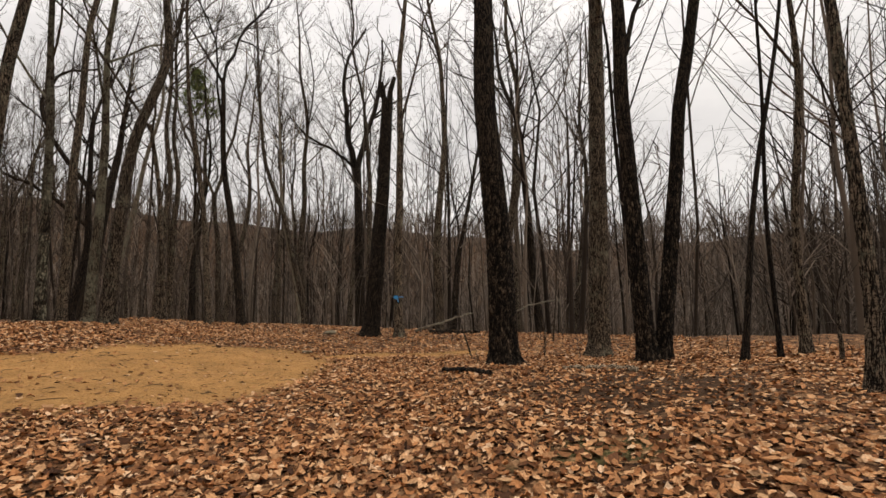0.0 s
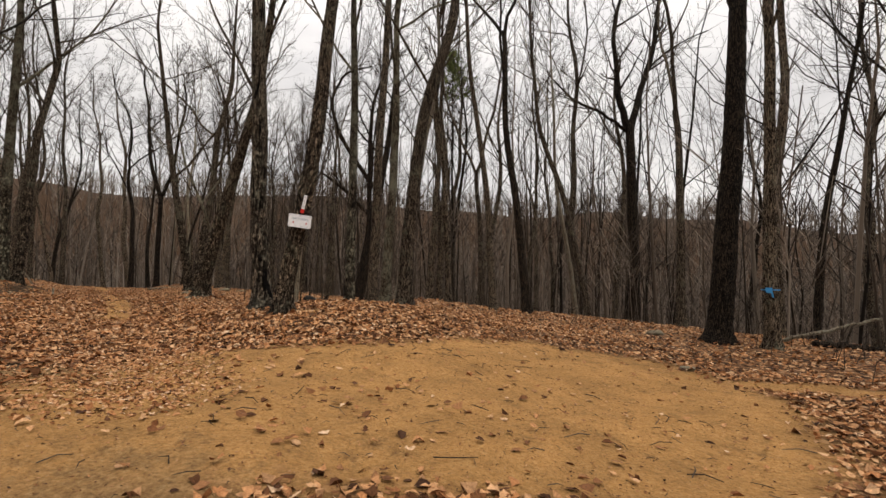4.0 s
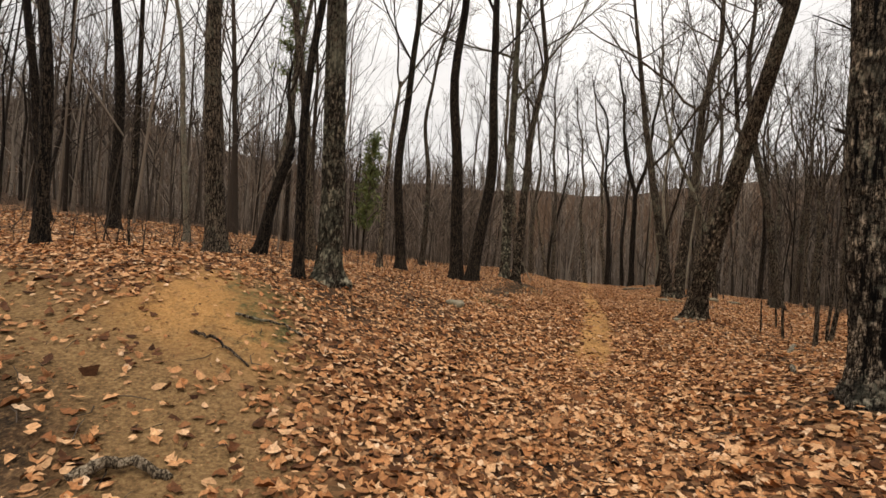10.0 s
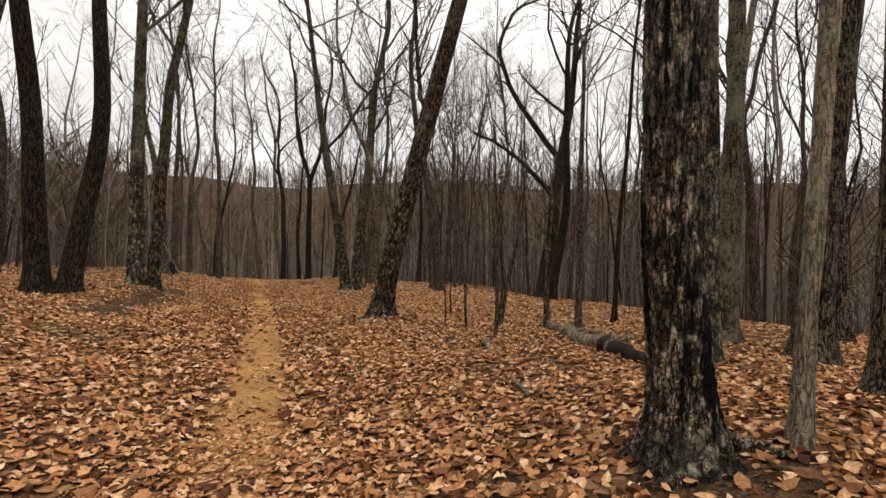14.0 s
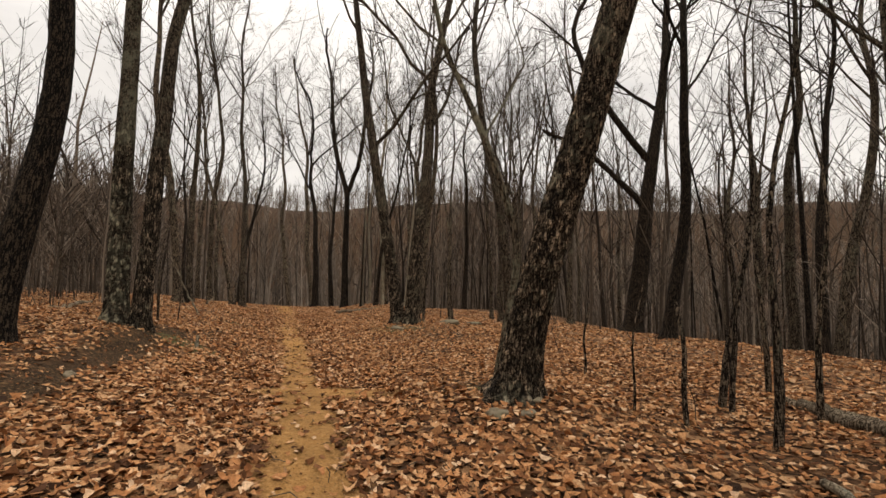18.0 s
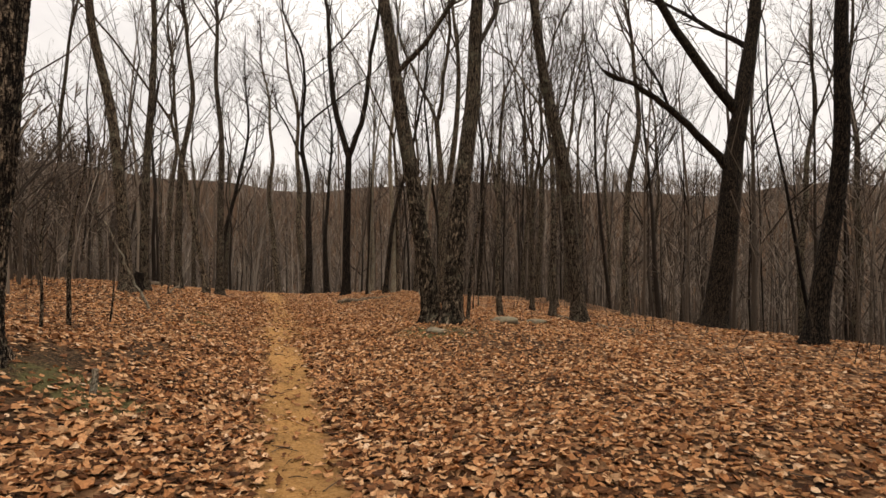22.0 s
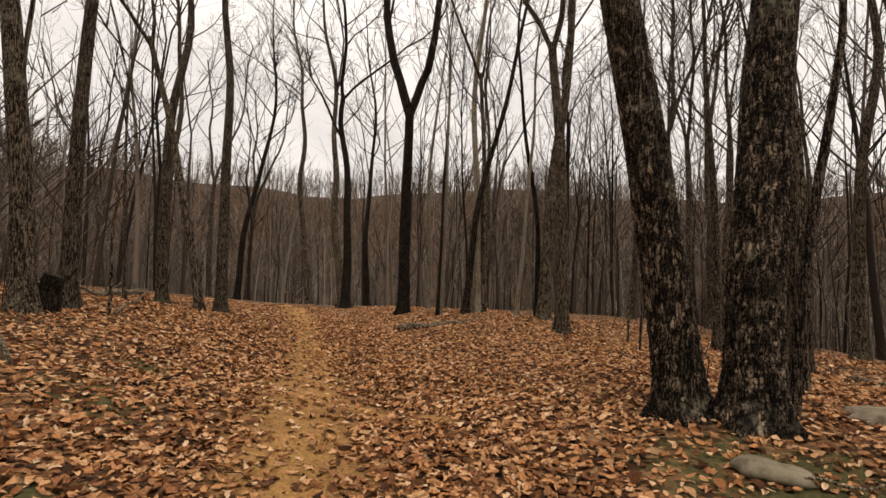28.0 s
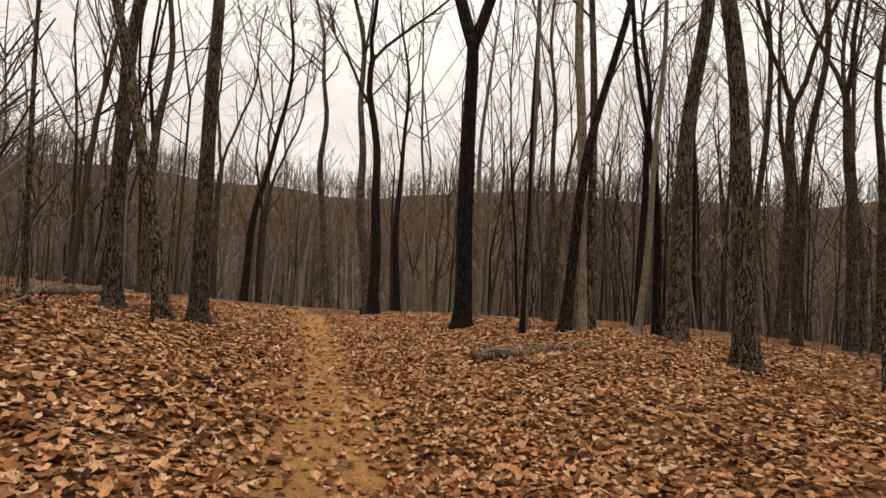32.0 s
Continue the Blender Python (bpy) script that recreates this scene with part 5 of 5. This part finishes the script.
def stick(label, points, r0, r1, material=None, forks=(), name="fallen_branch"):
    ob = new(name)
    link("stem", rod(points, r0, r1, 8).mesh("stem", material or WOOD), ob)
    for k, way, fr in forks:
        p = Vector(points[k])
        link("twig", rod([p, p + Vector(way)], fr, fr * 0.4, 6, 0.1, 6).mesh("twig", material or WOOD), ob)
    return tagged(ob, label, "branch", "fallen branches")


def stone(label, x, y, size, sink=0.35, turn=0.0, material=None):
    bm = bmesh.new()
    bmesh.ops.create_icosphere(bm, subdivisions=3, radius=1.0)
    s0 = Vector((x * 3.7, y * 2.9, 1.0))
    for v in bm.verts:
        d = noise.noise(v.co * 1.1 + s0) * 0.35 + noise.noise(v.co * 2.7 + s0) * 0.16 + noise.noise(v.co * 7 + s0) * 0.04
        flat = 1.0 - 0.25 * max(0.0, v.co.z) ** 2
        v.co = Vector((v.co.x * size[0], v.co.y * size[1], v.co.z * size[2] * flat)) * (1 + d)
    me = bpy.data.meshes.new("rock")
    bm.to_mesh(me)
    bm.free()
    for p in me.polygons:
        p.use_smooth = True
    me.materials.append(material or STONE)
    ob = new("rock", me)
    ob.matrix_basis = pose(x, y, ground_z(x, y) + size[2] * (1 - 2 * sink), 0, 0, turn)
    return tagged(ob, label, "rock", "stones on the ground")


big_log = log("weathered fallen log with a burnt hollow end", [(-12.15, 12.35), (-15.0, 15.9)], 0.125, 0.08, stubs=[(4, (0.3, 0.5, 0.35), 0.02)])
link("hollow_end", rod([on_ground(-11.6, 12.0, -0.02), on_ground(-11.85, 12.15, 0.05), on_ground(-12.3, 12.53, 0.075)], 0.07, 0.133, 18, 0.22, 18).mesh("hollow_end", CHAR), big_log)["label"] = "black charred hollow end"
log("mossy grey fallen log lying in leaves", [(-33.65, 21.1), (-32.75, 22.75)], 0.1, 0.05, stubs=[(3, (-0.5, 0.3, 0.1), 0.02), (5, (0.3, 0.5, 0.12), 0.02)])
log("thin bare fallen log behind the bank", [(-33.6, 11.4), (-30.0, 9.4)], 0.07, 0.05)
log("old fallen log lying among saplings", [(-43.5, 17.6), (-39.9, 15.3)], 0.11, 0.08, stubs=[(2, (0.5, -0.2, 0.3), 0.03), (4, (-0.4, 0.5, 0.35), 0.025)])
log("rotting log half buried in leaves", [(2.47, 7.83), (3.49, 7.04)], 0.06, 0.05)
log("short rotting log half buried in leaves", [(0.38, 7.83), (1.12, 7.21)], 0.05, 0.06, DARK_BARK)
log("fallen dark log on the crest", [(-0.07, 16.08), (1.74, 16.53)], 0.1, 0.07, DARK_BARK, stubs=[(2, (0.2, 0.3, 0.4), 0.03)])
log("thin fallen log lying behind the trees", [(-15.2, 16.0), (-12.6, 14.4)], 0.06, 0.05)
log("fallen pole lying among the leaves", [(-25.5, 23.5), (-22.5, 22.2)], 0.045, 0.03)
log("fallen log along the trail edge", [(-47.3, 27.4), (-44.8, 25.9)], 0.08, 0.05, DARK_BARK)

_b0 = on_ground(-31.28, 14.06)
stick("pale bare pole leaning in the undergrowth", [_b0, (_b0[0] - 0.4, _b0[1] - 0.42, _b0[2] + 1.05), (_b0[0] - 0.8, _b0[1] - 0.84, _b0[2] + 2.2)], 0.035, 0.015, PALE_BARK)
_b0 = on_ground(-0.3, 16.53)
stick("pale broken branch propped across the slope", [(_b0[0] - 0.3, _b0[1] - 0.2, _b0[2] + 0.1), (1.5, 17.2, _b0[2] + 0.65)], 0.05, 0.035, PALE_BARK)
stick("long bare branch leaning on the crest", [(2.53, 17.89, 0.0), (4.0, 18.57, 0.5), (5.58, 19.02, 0.7)], 0.045, 0.03, PALE_BARK)
stick("thin curved stick lying on the bare mound", [on_ground(-11.86, 3.13, 0.03), on_ground(-11.7, 3.4, 0.05), on_ground(-11.4, 3.72, 0.02)], 0.016, 0.009, BARK)
stick("thin stick lying on the bare mound", [on_ground(-12.36, 3.37, 0.03), on_ground(-12.3, 3.8, 0.05), on_ground(-12.18, 4.16, 0.02)], 0.016, 0.01, BARK)
stick("pale barkless stick lying in the leaves", [on_ground(-14.5, 12.75, 0.04), on_ground(-13.6, 11.65, 0.05)], 0.035, 0.025, PALE_BARK)
stick("white barkless stick lying in the leaves", [on_ground(-12.55, 10.55, 0.05), on_ground(-12.0, 10.0, 0.05)], 0.025, 0.018, PALE_BARK)
stick("long thin stick lying over stony ground", [on_ground(-25.2, 17.95, 0.06), on_ground(-24.6, 18.15, 0.05), on_ground(-24.0, 18.3, 0.03)], 0.013, 0.008, WOOD, forks=[(1, (0.25, 0.3, 0.06), 0.01)])
stick("pale broken stub standing in the leaves", [on_ground(-24.05, 11.67, -0.05), on_ground(-24.1, 11.7, 0.26)], 0.035, 0.03, PALE_BARK)
stick("dead grey branch with bare side twigs", [on_ground(-34.4, 15.4, 0.05), on_ground(-35.4, 16.0, 0.22), on_ground(-36.4, 16.2, 0.08)], 0.03, 0.015, forks=[(1, (-0.4, 0.1, 0.3), 0.012), (1, (0.2, -0.4, 0.2), 0.012)])
stick("dead grey branch lying in brush", [on_ground(-37.5, 15.6, 0.05), on_ground(-36.2, 15.0, 0.25), on_ground(-35.0, 14.9, 0.1)], 0.03, 0.015, forks=[(1, (-0.5, 0.3, 0.25), 0.012)])
stick("dead branch lying beside the trail end", [on_ground(-46.5, 24.0, 0.05), on_ground(-45.2, 22.9, 0.12), on_ground(-44.0, 22.4, 0.05)], 0.04, 0.02)
stick("short dead stick on the leaves", [on_ground(-26.6, 14.0, 0.03), on_ground(-27.2, 14.2, 0.06)], 0.014, 0.008, DARK_BARK)
stick("short dead stick by the trail", [on_ground(-30.4, 15.0, 0.03), on_ground(-30.9, 15.6, 0.04)], 0.012, 0.008, DARK_BARK)

stump = stick("jagged dark stump with a pale split side", [on_ground(-34.2, 14.45, -0.1), on_ground(-34.25, 14.5, 0.3), on_ground(-34.2, 14.55, 0.55)], 0.2, 0.13, DARK_BARK, name="stump")
stump["category"], stump["group"] = "stump", "stumps"

stone("flat lichen-grey rock beside the twin oaks", -24.9, 19.85, (0.34, 0.25, 0.13), 0.35, 20)
stone("low pale rock half buried in leaves", -24.5, 20.7, (0.26, 0.18, 0.1), 0.35, 50)
stone("low grey rock sunk in the litter", -25.4, 18.0, (0.25, 0.15, 0.08), 0.35, 10)
stone("mossy rock at the foot of the leaning oak", -16.95, 12.15, (0.11, 0.09, 0.07), 0.35, 40)
stone("yellowish rock at the foot of the leaning oak", -16.75, 12.4, (0.09, 0.07, 0.05), 0.35, 80)
stone("small pale rock by the leaning oak", -16.95, 12.75, (0.12, 0.07, 0.05), 0.3, 15)
stone("pale rock beside the slender grey tree", -18.2, 13.8, (0.08, 0.06, 0.05), 0.3, 15)
stone("grey rock on the trail bank", -16.8, 6.7, (0.26, 0.18, 0.11), 0.45, 25)
stone("small white stone in the eroded bank", -21.3, 9.35, (0.08, 0.06, 0.06), 0.3, 0)
stone("small pale stone on the bare clearing", -2.87, 10.7, (0.11, 0.08, 0.05), 0.3, 0)
stone("pale flat stone on the leaves", -3.46, 15.4, (0.22, 0.14, 0.09), 0.3, 30)
stick("short twisted root stub on the side path", [on_ground(-9.8, 3.22, 0.0), on_ground(-9.88, 3.36, 0.07), on_ground(-9.92, 3.5, 0.06), on_ground(-9.9, 3.66, 0.0)], 0.034, 0.024, WOOD)


def plate_part(name, material, parent, pts, depth, m):
    """A flat piece cut to an outline, with thickness, set by m."""
    bm = bmesh.new()
    face = bm.faces.new([bm.verts.new((x, 0, z)) for x, z in pts])
    ext = bmesh.ops.extrude_face_region(bm, geom=[face])
    bmesh.ops.translate(bm, vec=(0, -depth, 0), verts=[v for v in ext["geom"] if isinstance(v, bmesh.types.BMVert)])
    bmesh.ops.recalc_face_normals(bm, faces=bm.faces)
    me = bpy.data.meshes.new(name)
    bm.to_mesh(me)
    bm.free()
    me.materials.append(material)
    return link(name, me, parent, m)


def rounded(w, h, r, n=5):
    out = []
    for cx, cz, a0 in ((w / 2 - r, h / 2 - r, 0), (-w / 2 + r, h / 2 - r, 90), (-w / 2 + r, -h / 2 + r, 180), (w / 2 - r, -h / 2 + r, 270)):
        out += [(cx + r * math.cos(radians(a0 + 90 * k / n)), cz + r * math.sin(radians(a0 + 90 * k / n))) for k in range(n + 1)]
    return out


def lettering(text, size, material, parent, m):
    cu = bpy.data.curves.new("lettering", "FONT")
    cu.body, cu.size, cu.align_x, cu.align_y, cu.extrude = text, size, "CENTER", "CENTER", 0.0006
    ob = new("lettering", cu)
    bpy.context.view_layer.update()
    me = bpy.data.meshes.new_from_object(ob.evaluated_get(bpy.context.evaluated_depsgraph_get()))
    bpy.data.objects.remove(ob)
    me.materials.append(material)
    return link("lettering", me, parent, m @ pose(0, 0, 0, 90, 0, 0))


SIGN_TURN = 55.0
sign = new("trail_sign")
sign.matrix_basis = Matrix.Translation((-9.035, 8.637, 2.07)) @ pose(0, 0, 0, 0, 0, SIGN_TURN) @ pose(0, 0, 0, 0, 4, 0)
tagged(sign, "white enamel trail sign with arrows, screwed to an oak", "sign")
plate_part("plate", WHITE, sign, rounded(0.4, 0.235, 0.025), 0.006, Matrix())
lettering("DIRTY RIDGE", 0.05, GREY_INK, sign, pose(0, -0.0075, 0.035))
for sx in (-1, 1):
    plate_part("arrow", RED, sign, [(0.115 * sx + 0.024 * sx, -0.035), (0.115 * sx - 0.014 * sx, -0.015), (0.115 * sx - 0.006 * sx, -0.035), (0.115 * sx - 0.014 * sx, -0.055)], 0.0016, pose(0, -0.0064, 0))
    for sz in (-1, 1):
        plate_part("screw", STEEL, sign, rounded(0.014, 0.014, 0.0069), 0.004, pose(0.178 * sx, -0.0064, 0.095 * sz))
plate_part("screw", STEEL, sign, rounded(0.014, 0.014, 0.0069), 0.004, pose(0.0, -0.0064, 0.1))
plate_part("small_print", GREY_INK, sign, rounded(0.13, 0.006, 0.0029), 0.0012, pose(0.08, -0.0064, -0.095))

marker = new("trail_marker")
marker.matrix_basis = Matrix.Translation((-8.965, 8.66, 2.41)) @ pose(0, 0, 0, 0, 0, SIGN_TURN) @ pose(0, 0, 0, 0, 11, 0)
tagged(marker, "narrow white numbered trail marker with a red foot", "sign")
plate_part("strip", WHITE, marker, rounded(0.055, 0.26, 0.004), 0.005, Matrix())
plate_part("red_band", RED, marker, rounded(0.062, 0.075, 0.004), 0.007, pose(0, 0, -0.165))
for k, ch in enumerate("010"):
    lettering(ch, 0.05, INK, marker, pose(0, -0.0062, 0.02 - 0.052 * k))
plate_part("symbol", INK, marker, [(-0.008, 0.08), (0.01, 0.086), (0.002, 0.098), (-0.006, 0.104)], 0.0012, pose(0, -0.0054, 0))

ribbon = new("blue_ribbon")
_p = Vector((-1.08, 14.9, ground_z(-1.05, 14.9) + 1.3))
v, f = tube([_p - Vector((0, 0, 0.012)), _p + Vector((0, 0, 0.012))], [0.178, 0.178], 20)
_w = Pile()
_w.add(v, f)
link("band", _w.mesh("band", BLUE), ribbon)
plate_part("knot", BLUE, ribbon, [(-0.05, -0.06), (0.05, -0.07), (0.07, 0.05), (-0.06, 0.05)], 0.03, Matrix.Translation(_p + Vector((-0.06, -0.17, 0))))
plate_part("tail", BLUE, ribbon, [(0.0, 0.0), (0.03, 0.0), (0.06, -0.14), (0.02, -0.13)], 0.004, Matrix.Translation(_p + Vector((-0.02, -0.18, -0.03))))
tagged(ribbon, "bright blue ribbon tied round a slim tree", "ribbon")

# ---- pines ----
NEEDLE, _n, _l, _b = mat("pine_needles", 0.7)
_c = _n.new("ShaderNodeNewGeometry")
_l.new(ramp_node(_n, _l, _c.outputs["Random Per Island"], (0, (0.05, 0.07, 0.022)), (0.6, (0.12, 0.15, 0.045)), (1, (0.24, 0.245, 0.08))), _b.inputs["Base Color"])


def pine(x, y, h, r, crown_from, spread, label):
    ob = new("pine_tree")
    ob.location = (x, y, float(height(x, y)))
    t = np.linspace(0, 1, 14)
    pts = np.stack([0.15 * np.sin(3 * t + x), 0.15 * np.sin(2.4 * t + y), -0.3 + h * t], -1)
    pile = Pile()
    pile.add(*tube(pts, r * (1 - 0.85 * t), 8))
    link("trunk", pile.mesh("trunk", DARK_BARK), ob)
    green = Pile()
    for k in range(26):
        u = crown_from + (1 - crown_from) * k / 26
        at = np.array([np.interp(u, t, pts[:, c]) for c in range(3)])
        a, ln = k * 2.4, spread * (1.1 - (u - crown_from) / (1 - crown_from)) * rng.uniform(0.5, 1)
        q, rr = bough(at, (math.cos(a) * 0.9, math.sin(a) * 0.9, 0.35), ln, 0.03, 0.06, 0.1, 4)
        wood = Pile()
        wood.add(*tube(q, rr, 4))
        link("limb", wood.mesh("limb", DARK_BARK), ob)
        for _ in range(13):
            c = q[1] + (q[-1] - q[1]) * rng.uniform(0, 1) + rng.normal(0, 0.16, 3)
            for _ in range(9):
                d = rng.normal(0, 1, 3) + (0, 0, 0.3)
                d *= rng.uniform(0.2, 0.38) / np.linalg.norm(d)
                w = np.cross(d, rng.normal(0, 1, 3))
                w *= 0.022 / (np.linalg.norm(w) + 1e-9)
                green.add(np.array([c - w, c + w, c + d + w * 0.3, c + d - w * 0.3]), np.array([[0, 1, 2, 3]]))
    link("crown", green.mesh("crown", NEEDLE), ob)
    return tagged(ob, label, "pine", "pines among the bare trees")


pine(-16.63, 31.27, 18.8, 0.12, 0.8, 2.3, "slender pine with a small round green crown")
pine(-27.5, -4.5, 17, 0.15, 0.55, 1.7, "pine with thin dark green needle tufts")
pine(-30.5, 1.0, 15, 0.13, 0.5, 1.5, "pine with sparse green needle tufts")
pine(-23.5, -9.5, 18, 0.15, 0.6, 1.8, "tall pine with sparse dark green crown")
pine(-33.0, 5.0, 7, 0.07, 0.25, 1.2, "young pine half hidden behind trunks")

# ---- the woods beyond ----


def woods(name, label, spots, level, seed, material=FAR_BARK):
    """Many plain bare trees joined into one mesh; a lower level has fewer and coarser branches."""
    pile, thin = Pile(), []
    r2 = np.random.default_rng(seed)
    ground_at = height(np.array([p[0] for p in spots]), np.array([p[1] for p in spots]))
    n = (2, 4, 5)[level]
    t = np.linspace(0, 1, n + 1)

    def piece(a, b, ra, rb):
        thin.append((*a, *b, ra, rb))

    for (x, y, h, r), z in zip(spots, ground_at):
        lx, ly = r2.normal(0, 0.05, 2) * h
        bend = r2.normal(0, 0.02, (n + 1, 2)) * h * t[:, None]
        pts = np.stack([x + lx * t + bend[:, 0], y + ly * t + bend[:, 1], z - 0.3 + h * t], -1)
        pile.add(*tube(pts, r * (1 - 0.85 * t), (3, 4, 5)[level]))
        for _ in range((7, 8, 9)[level]):
            u = r2.uniform(0.3, 0.97)
            k = min(int(u * n), n - 1)
            at = pts[k] + (pts[k + 1] - pts[k]) * (u * n - k)
            a, ln = r2.uniform(0, 6.3), h * (1.05 - u) * r2.uniform(0.3, 0.6)
            d = np.array([math.cos(a) * 0.65, math.sin(a) * 0.65, 0.75])
            mid = at + d * ln * 0.5 + r2.normal(0, 0.08, 3) * ln
            end = mid + (d + (0, 0, 0.35)) * ln * 0.5
            if level == 0:
                piece(at, end, 0.14, 0.04)
                continue
            if level == 1:
                piece(at, end, 0.4 * r * (1.1 - u) + 0.014, 0.15 * r * (1.1 - u) + 0.014)
                for b in (mid, at + (end - at) * r2.uniform(0.3, 1)):
                    piece(b, b + (d + r2.normal(0, 0.55, 3)) * ln * 0.38, 0.015, 0.006)
                continue
            g = r * (1.1 - u)
            piece(at, mid, 0.4 * g + 0.009, 0.26 * g + 0.009)
            piece(mid, end, 0.26 * g + 0.009, 0.08 * g + 0.009)
            for _ in range(5):
                b = mid + (end - mid) * r2.uniform(-0.6, 1)
                piece(b, b + (d + r2.normal(0, 0.55, 3)) * ln * 0.36, 0.009, 0.0035)
    pile.add(*prisms(thin))
    return tagged(new(name, pile.mesh(name, material)), label, "woods", kind="stuff")


def clear_of(x, y, gap):
    n1 = 0.45 * x + 0.893 * y
    return all((x - a) ** 2 + (y - b) ** 2 > gap * gap for a, b, _ in USED)


near_spots, mid_spots, far_spots = [], [], []
r3 = np.random.default_rng(11)


def wooded(x, y):
    n1, n2 = 0.45 * x + 0.893 * y, -0.9 * x + 0.43 * y
    return (n1 > 17 or n1 < -9 or n2 > 50) and (abs(n1 - 2.2 + 0.08 * max(n2 - 60, 0)) > 2 or n2 > 66)


while len(near_spots) < 820:
    a, d = r3.uniform(-0.6, 4.4), 16 + 50 * r3.uniform(0, 1) ** 0.8
    x, y = -17 + 1.35 * d * math.cos(a), 11 + d * math.sin(a)
    if wooded(x, y) and clear_of(x, y, 1.0):
        near_spots.append((x, y, r3.uniform(10, 23), r3.choice([0.045, 0.055, 0.07, 0.09, 0.13])))
while len(near_spots) < 880:
    n1, n2 = r3.uniform(16.5, 26), r3.uniform(-45, 80)
    x, y = (0.45 * n1 - 0.89 * n2), (0.893 * n1 + 0.45 * n2)
    if clear_of(x, y, 1.3):
        near_spots.append((x, y, r3.uniform(13, 21), r3.choice([0.04, 0.06, 0.08, 0.11])))
while len(near_spots) < 915:
    n1, n2 = r3.uniform(17, 27), r3.uniform(30, 78)
    x, y = (0.45 * n1 - 0.89 * n2), (0.893 * n1 + 0.45 * n2)
    if clear_of(x, y, 1.3):
        near_spots.append((x, y, r3.uniform(13, 21), r3.choice([0.04, 0.06, 0.08, 0.11])))
while len(mid_spots) < 2200:
    a, d = r3.uniform(-0.6, 4.4), 45 + 80 * r3.uniform(0, 1)
    x, y = -17 + 1.1 * d * math.cos(a), 11 + d * math.sin(a)
    if wooded(x, y):
        mid_spots.append((x, y, r3.uniform(10, 19), r3.choice([0.06, 0.09, 0.12, 0.17])))
for _ in range(7500):
    a, d = r3.uniform(-0.7, 4.4), 100 + 230 * r3.uniform(0, 1) ** 0.75
    far_spots.append((-15 + d * math.cos(a), 12 + d * math.sin(a), r3.uniform(10, 19), r3.uniform(0.1, 0.3)))
while len(near_spots) < 1060:
    n1, n2 = r3.uniform(17, 48), r3.uniform(-46, -6)
    x, y = (0.45 * n1 - 0.89 * n2), (0.893 * n1 + 0.45 * n2)
    if clear_of(x, y, 1.3):
        near_spots.append((x, y, r3.uniform(12, 20), r3.choice([0.06, 0.09, 0.13, 0.18])))
while len(near_spots) < 1105:
    x, y = r3.uniform(-64, -20), r3.uniform(-30, 4)
    if 0.45 * x + 0.893 * y < -8 and clear_of(x, y, 1.3):
        near_spots.append((x, y, r3.uniform(12, 22), r3.choice([0.04, 0.06, 0.09, 0.13])))
young_spots = []
while len(young_spots) < 620:
    n1, n2 = r3.uniform(14.5, 34) if r3.uniform(0, 1) < 0.8 else r3.uniform(-26, -7), r3.uniform(-42, 72)
    x, y = 0.45 * n1 - 0.89 * n2, 0.893 * n1 + 0.45 * n2
    if clear_of(x, y, 0.6) and off_way(np.array([x]), np.array([y]))[0] > 5:
        young_spots.append((x, y, r3.uniform(3, 9), r3.choice([0.012, 0.018, 0.026, 0.034])))
while len(young_spots) < 740:
    x, y = r3.uniform(-54, -33), r3.uniform(7, 17.5)
    if y < 17.5 + 0.45 * (x + 36) + 1.0 and clear_of(x, y, 0.5) and off_way(np.array([x]), np.array([y]))[0] > 3.2 and line_mask(x, y, TRAIL, 3.5) <= 0:
        young_spots.append((x, y, r3.uniform(2, 8), r3.choice([0.01, 0.016, 0.024, 0.036])))
woods("near_woods", "bare grey-brown woods on the slope below the spur", near_spots, 2, 3)
woods("young_woods", "crowd of thin grey-brown saplings under the taller trees", young_spots, 1, 6, SAPLING_BARK)
woods("mid_woods", "thin bare trees filling the valley below", mid_spots, 1, 5, HAZED_BARK)
woods("far_woods", "bare brown woods covering the hills across the valley", far_spots, 0, 4, HAZED_BARK)

# ---- single leaves that lie next to the way ----
LEAF_MESHES = []
_shapes, _quads = leaf_shapes(12, np.random.default_rng(77), True)
for k in range(12):
    _me = mesh_of("leaf", _shapes[k] * 1.15, _quads, smooth=False)
    _me.materials.append(LEAF)
    LEAF_MESHES.append(_me)
_gen = np.random.default_rng(78)
_px, _py = leaf_places(9, 0.5, 2.0, 79, 0.1)
for k in range(min(300, len(_px))):
    i = (k * len(_px)) // 300
    ob = new("leaf", LEAF_MESHES[k % 12])
    ob.parent = ground
    ob.matrix_basis = Matrix.Translation((_px[i], _py[i], ground_z(_px[i], _py[i]) + 0.035)) @ Euler((_gen.normal(0, 0.2), _gen.normal(0, 0.2), _gen.uniform(0, 6.28))).to_matrix().to_4x4()
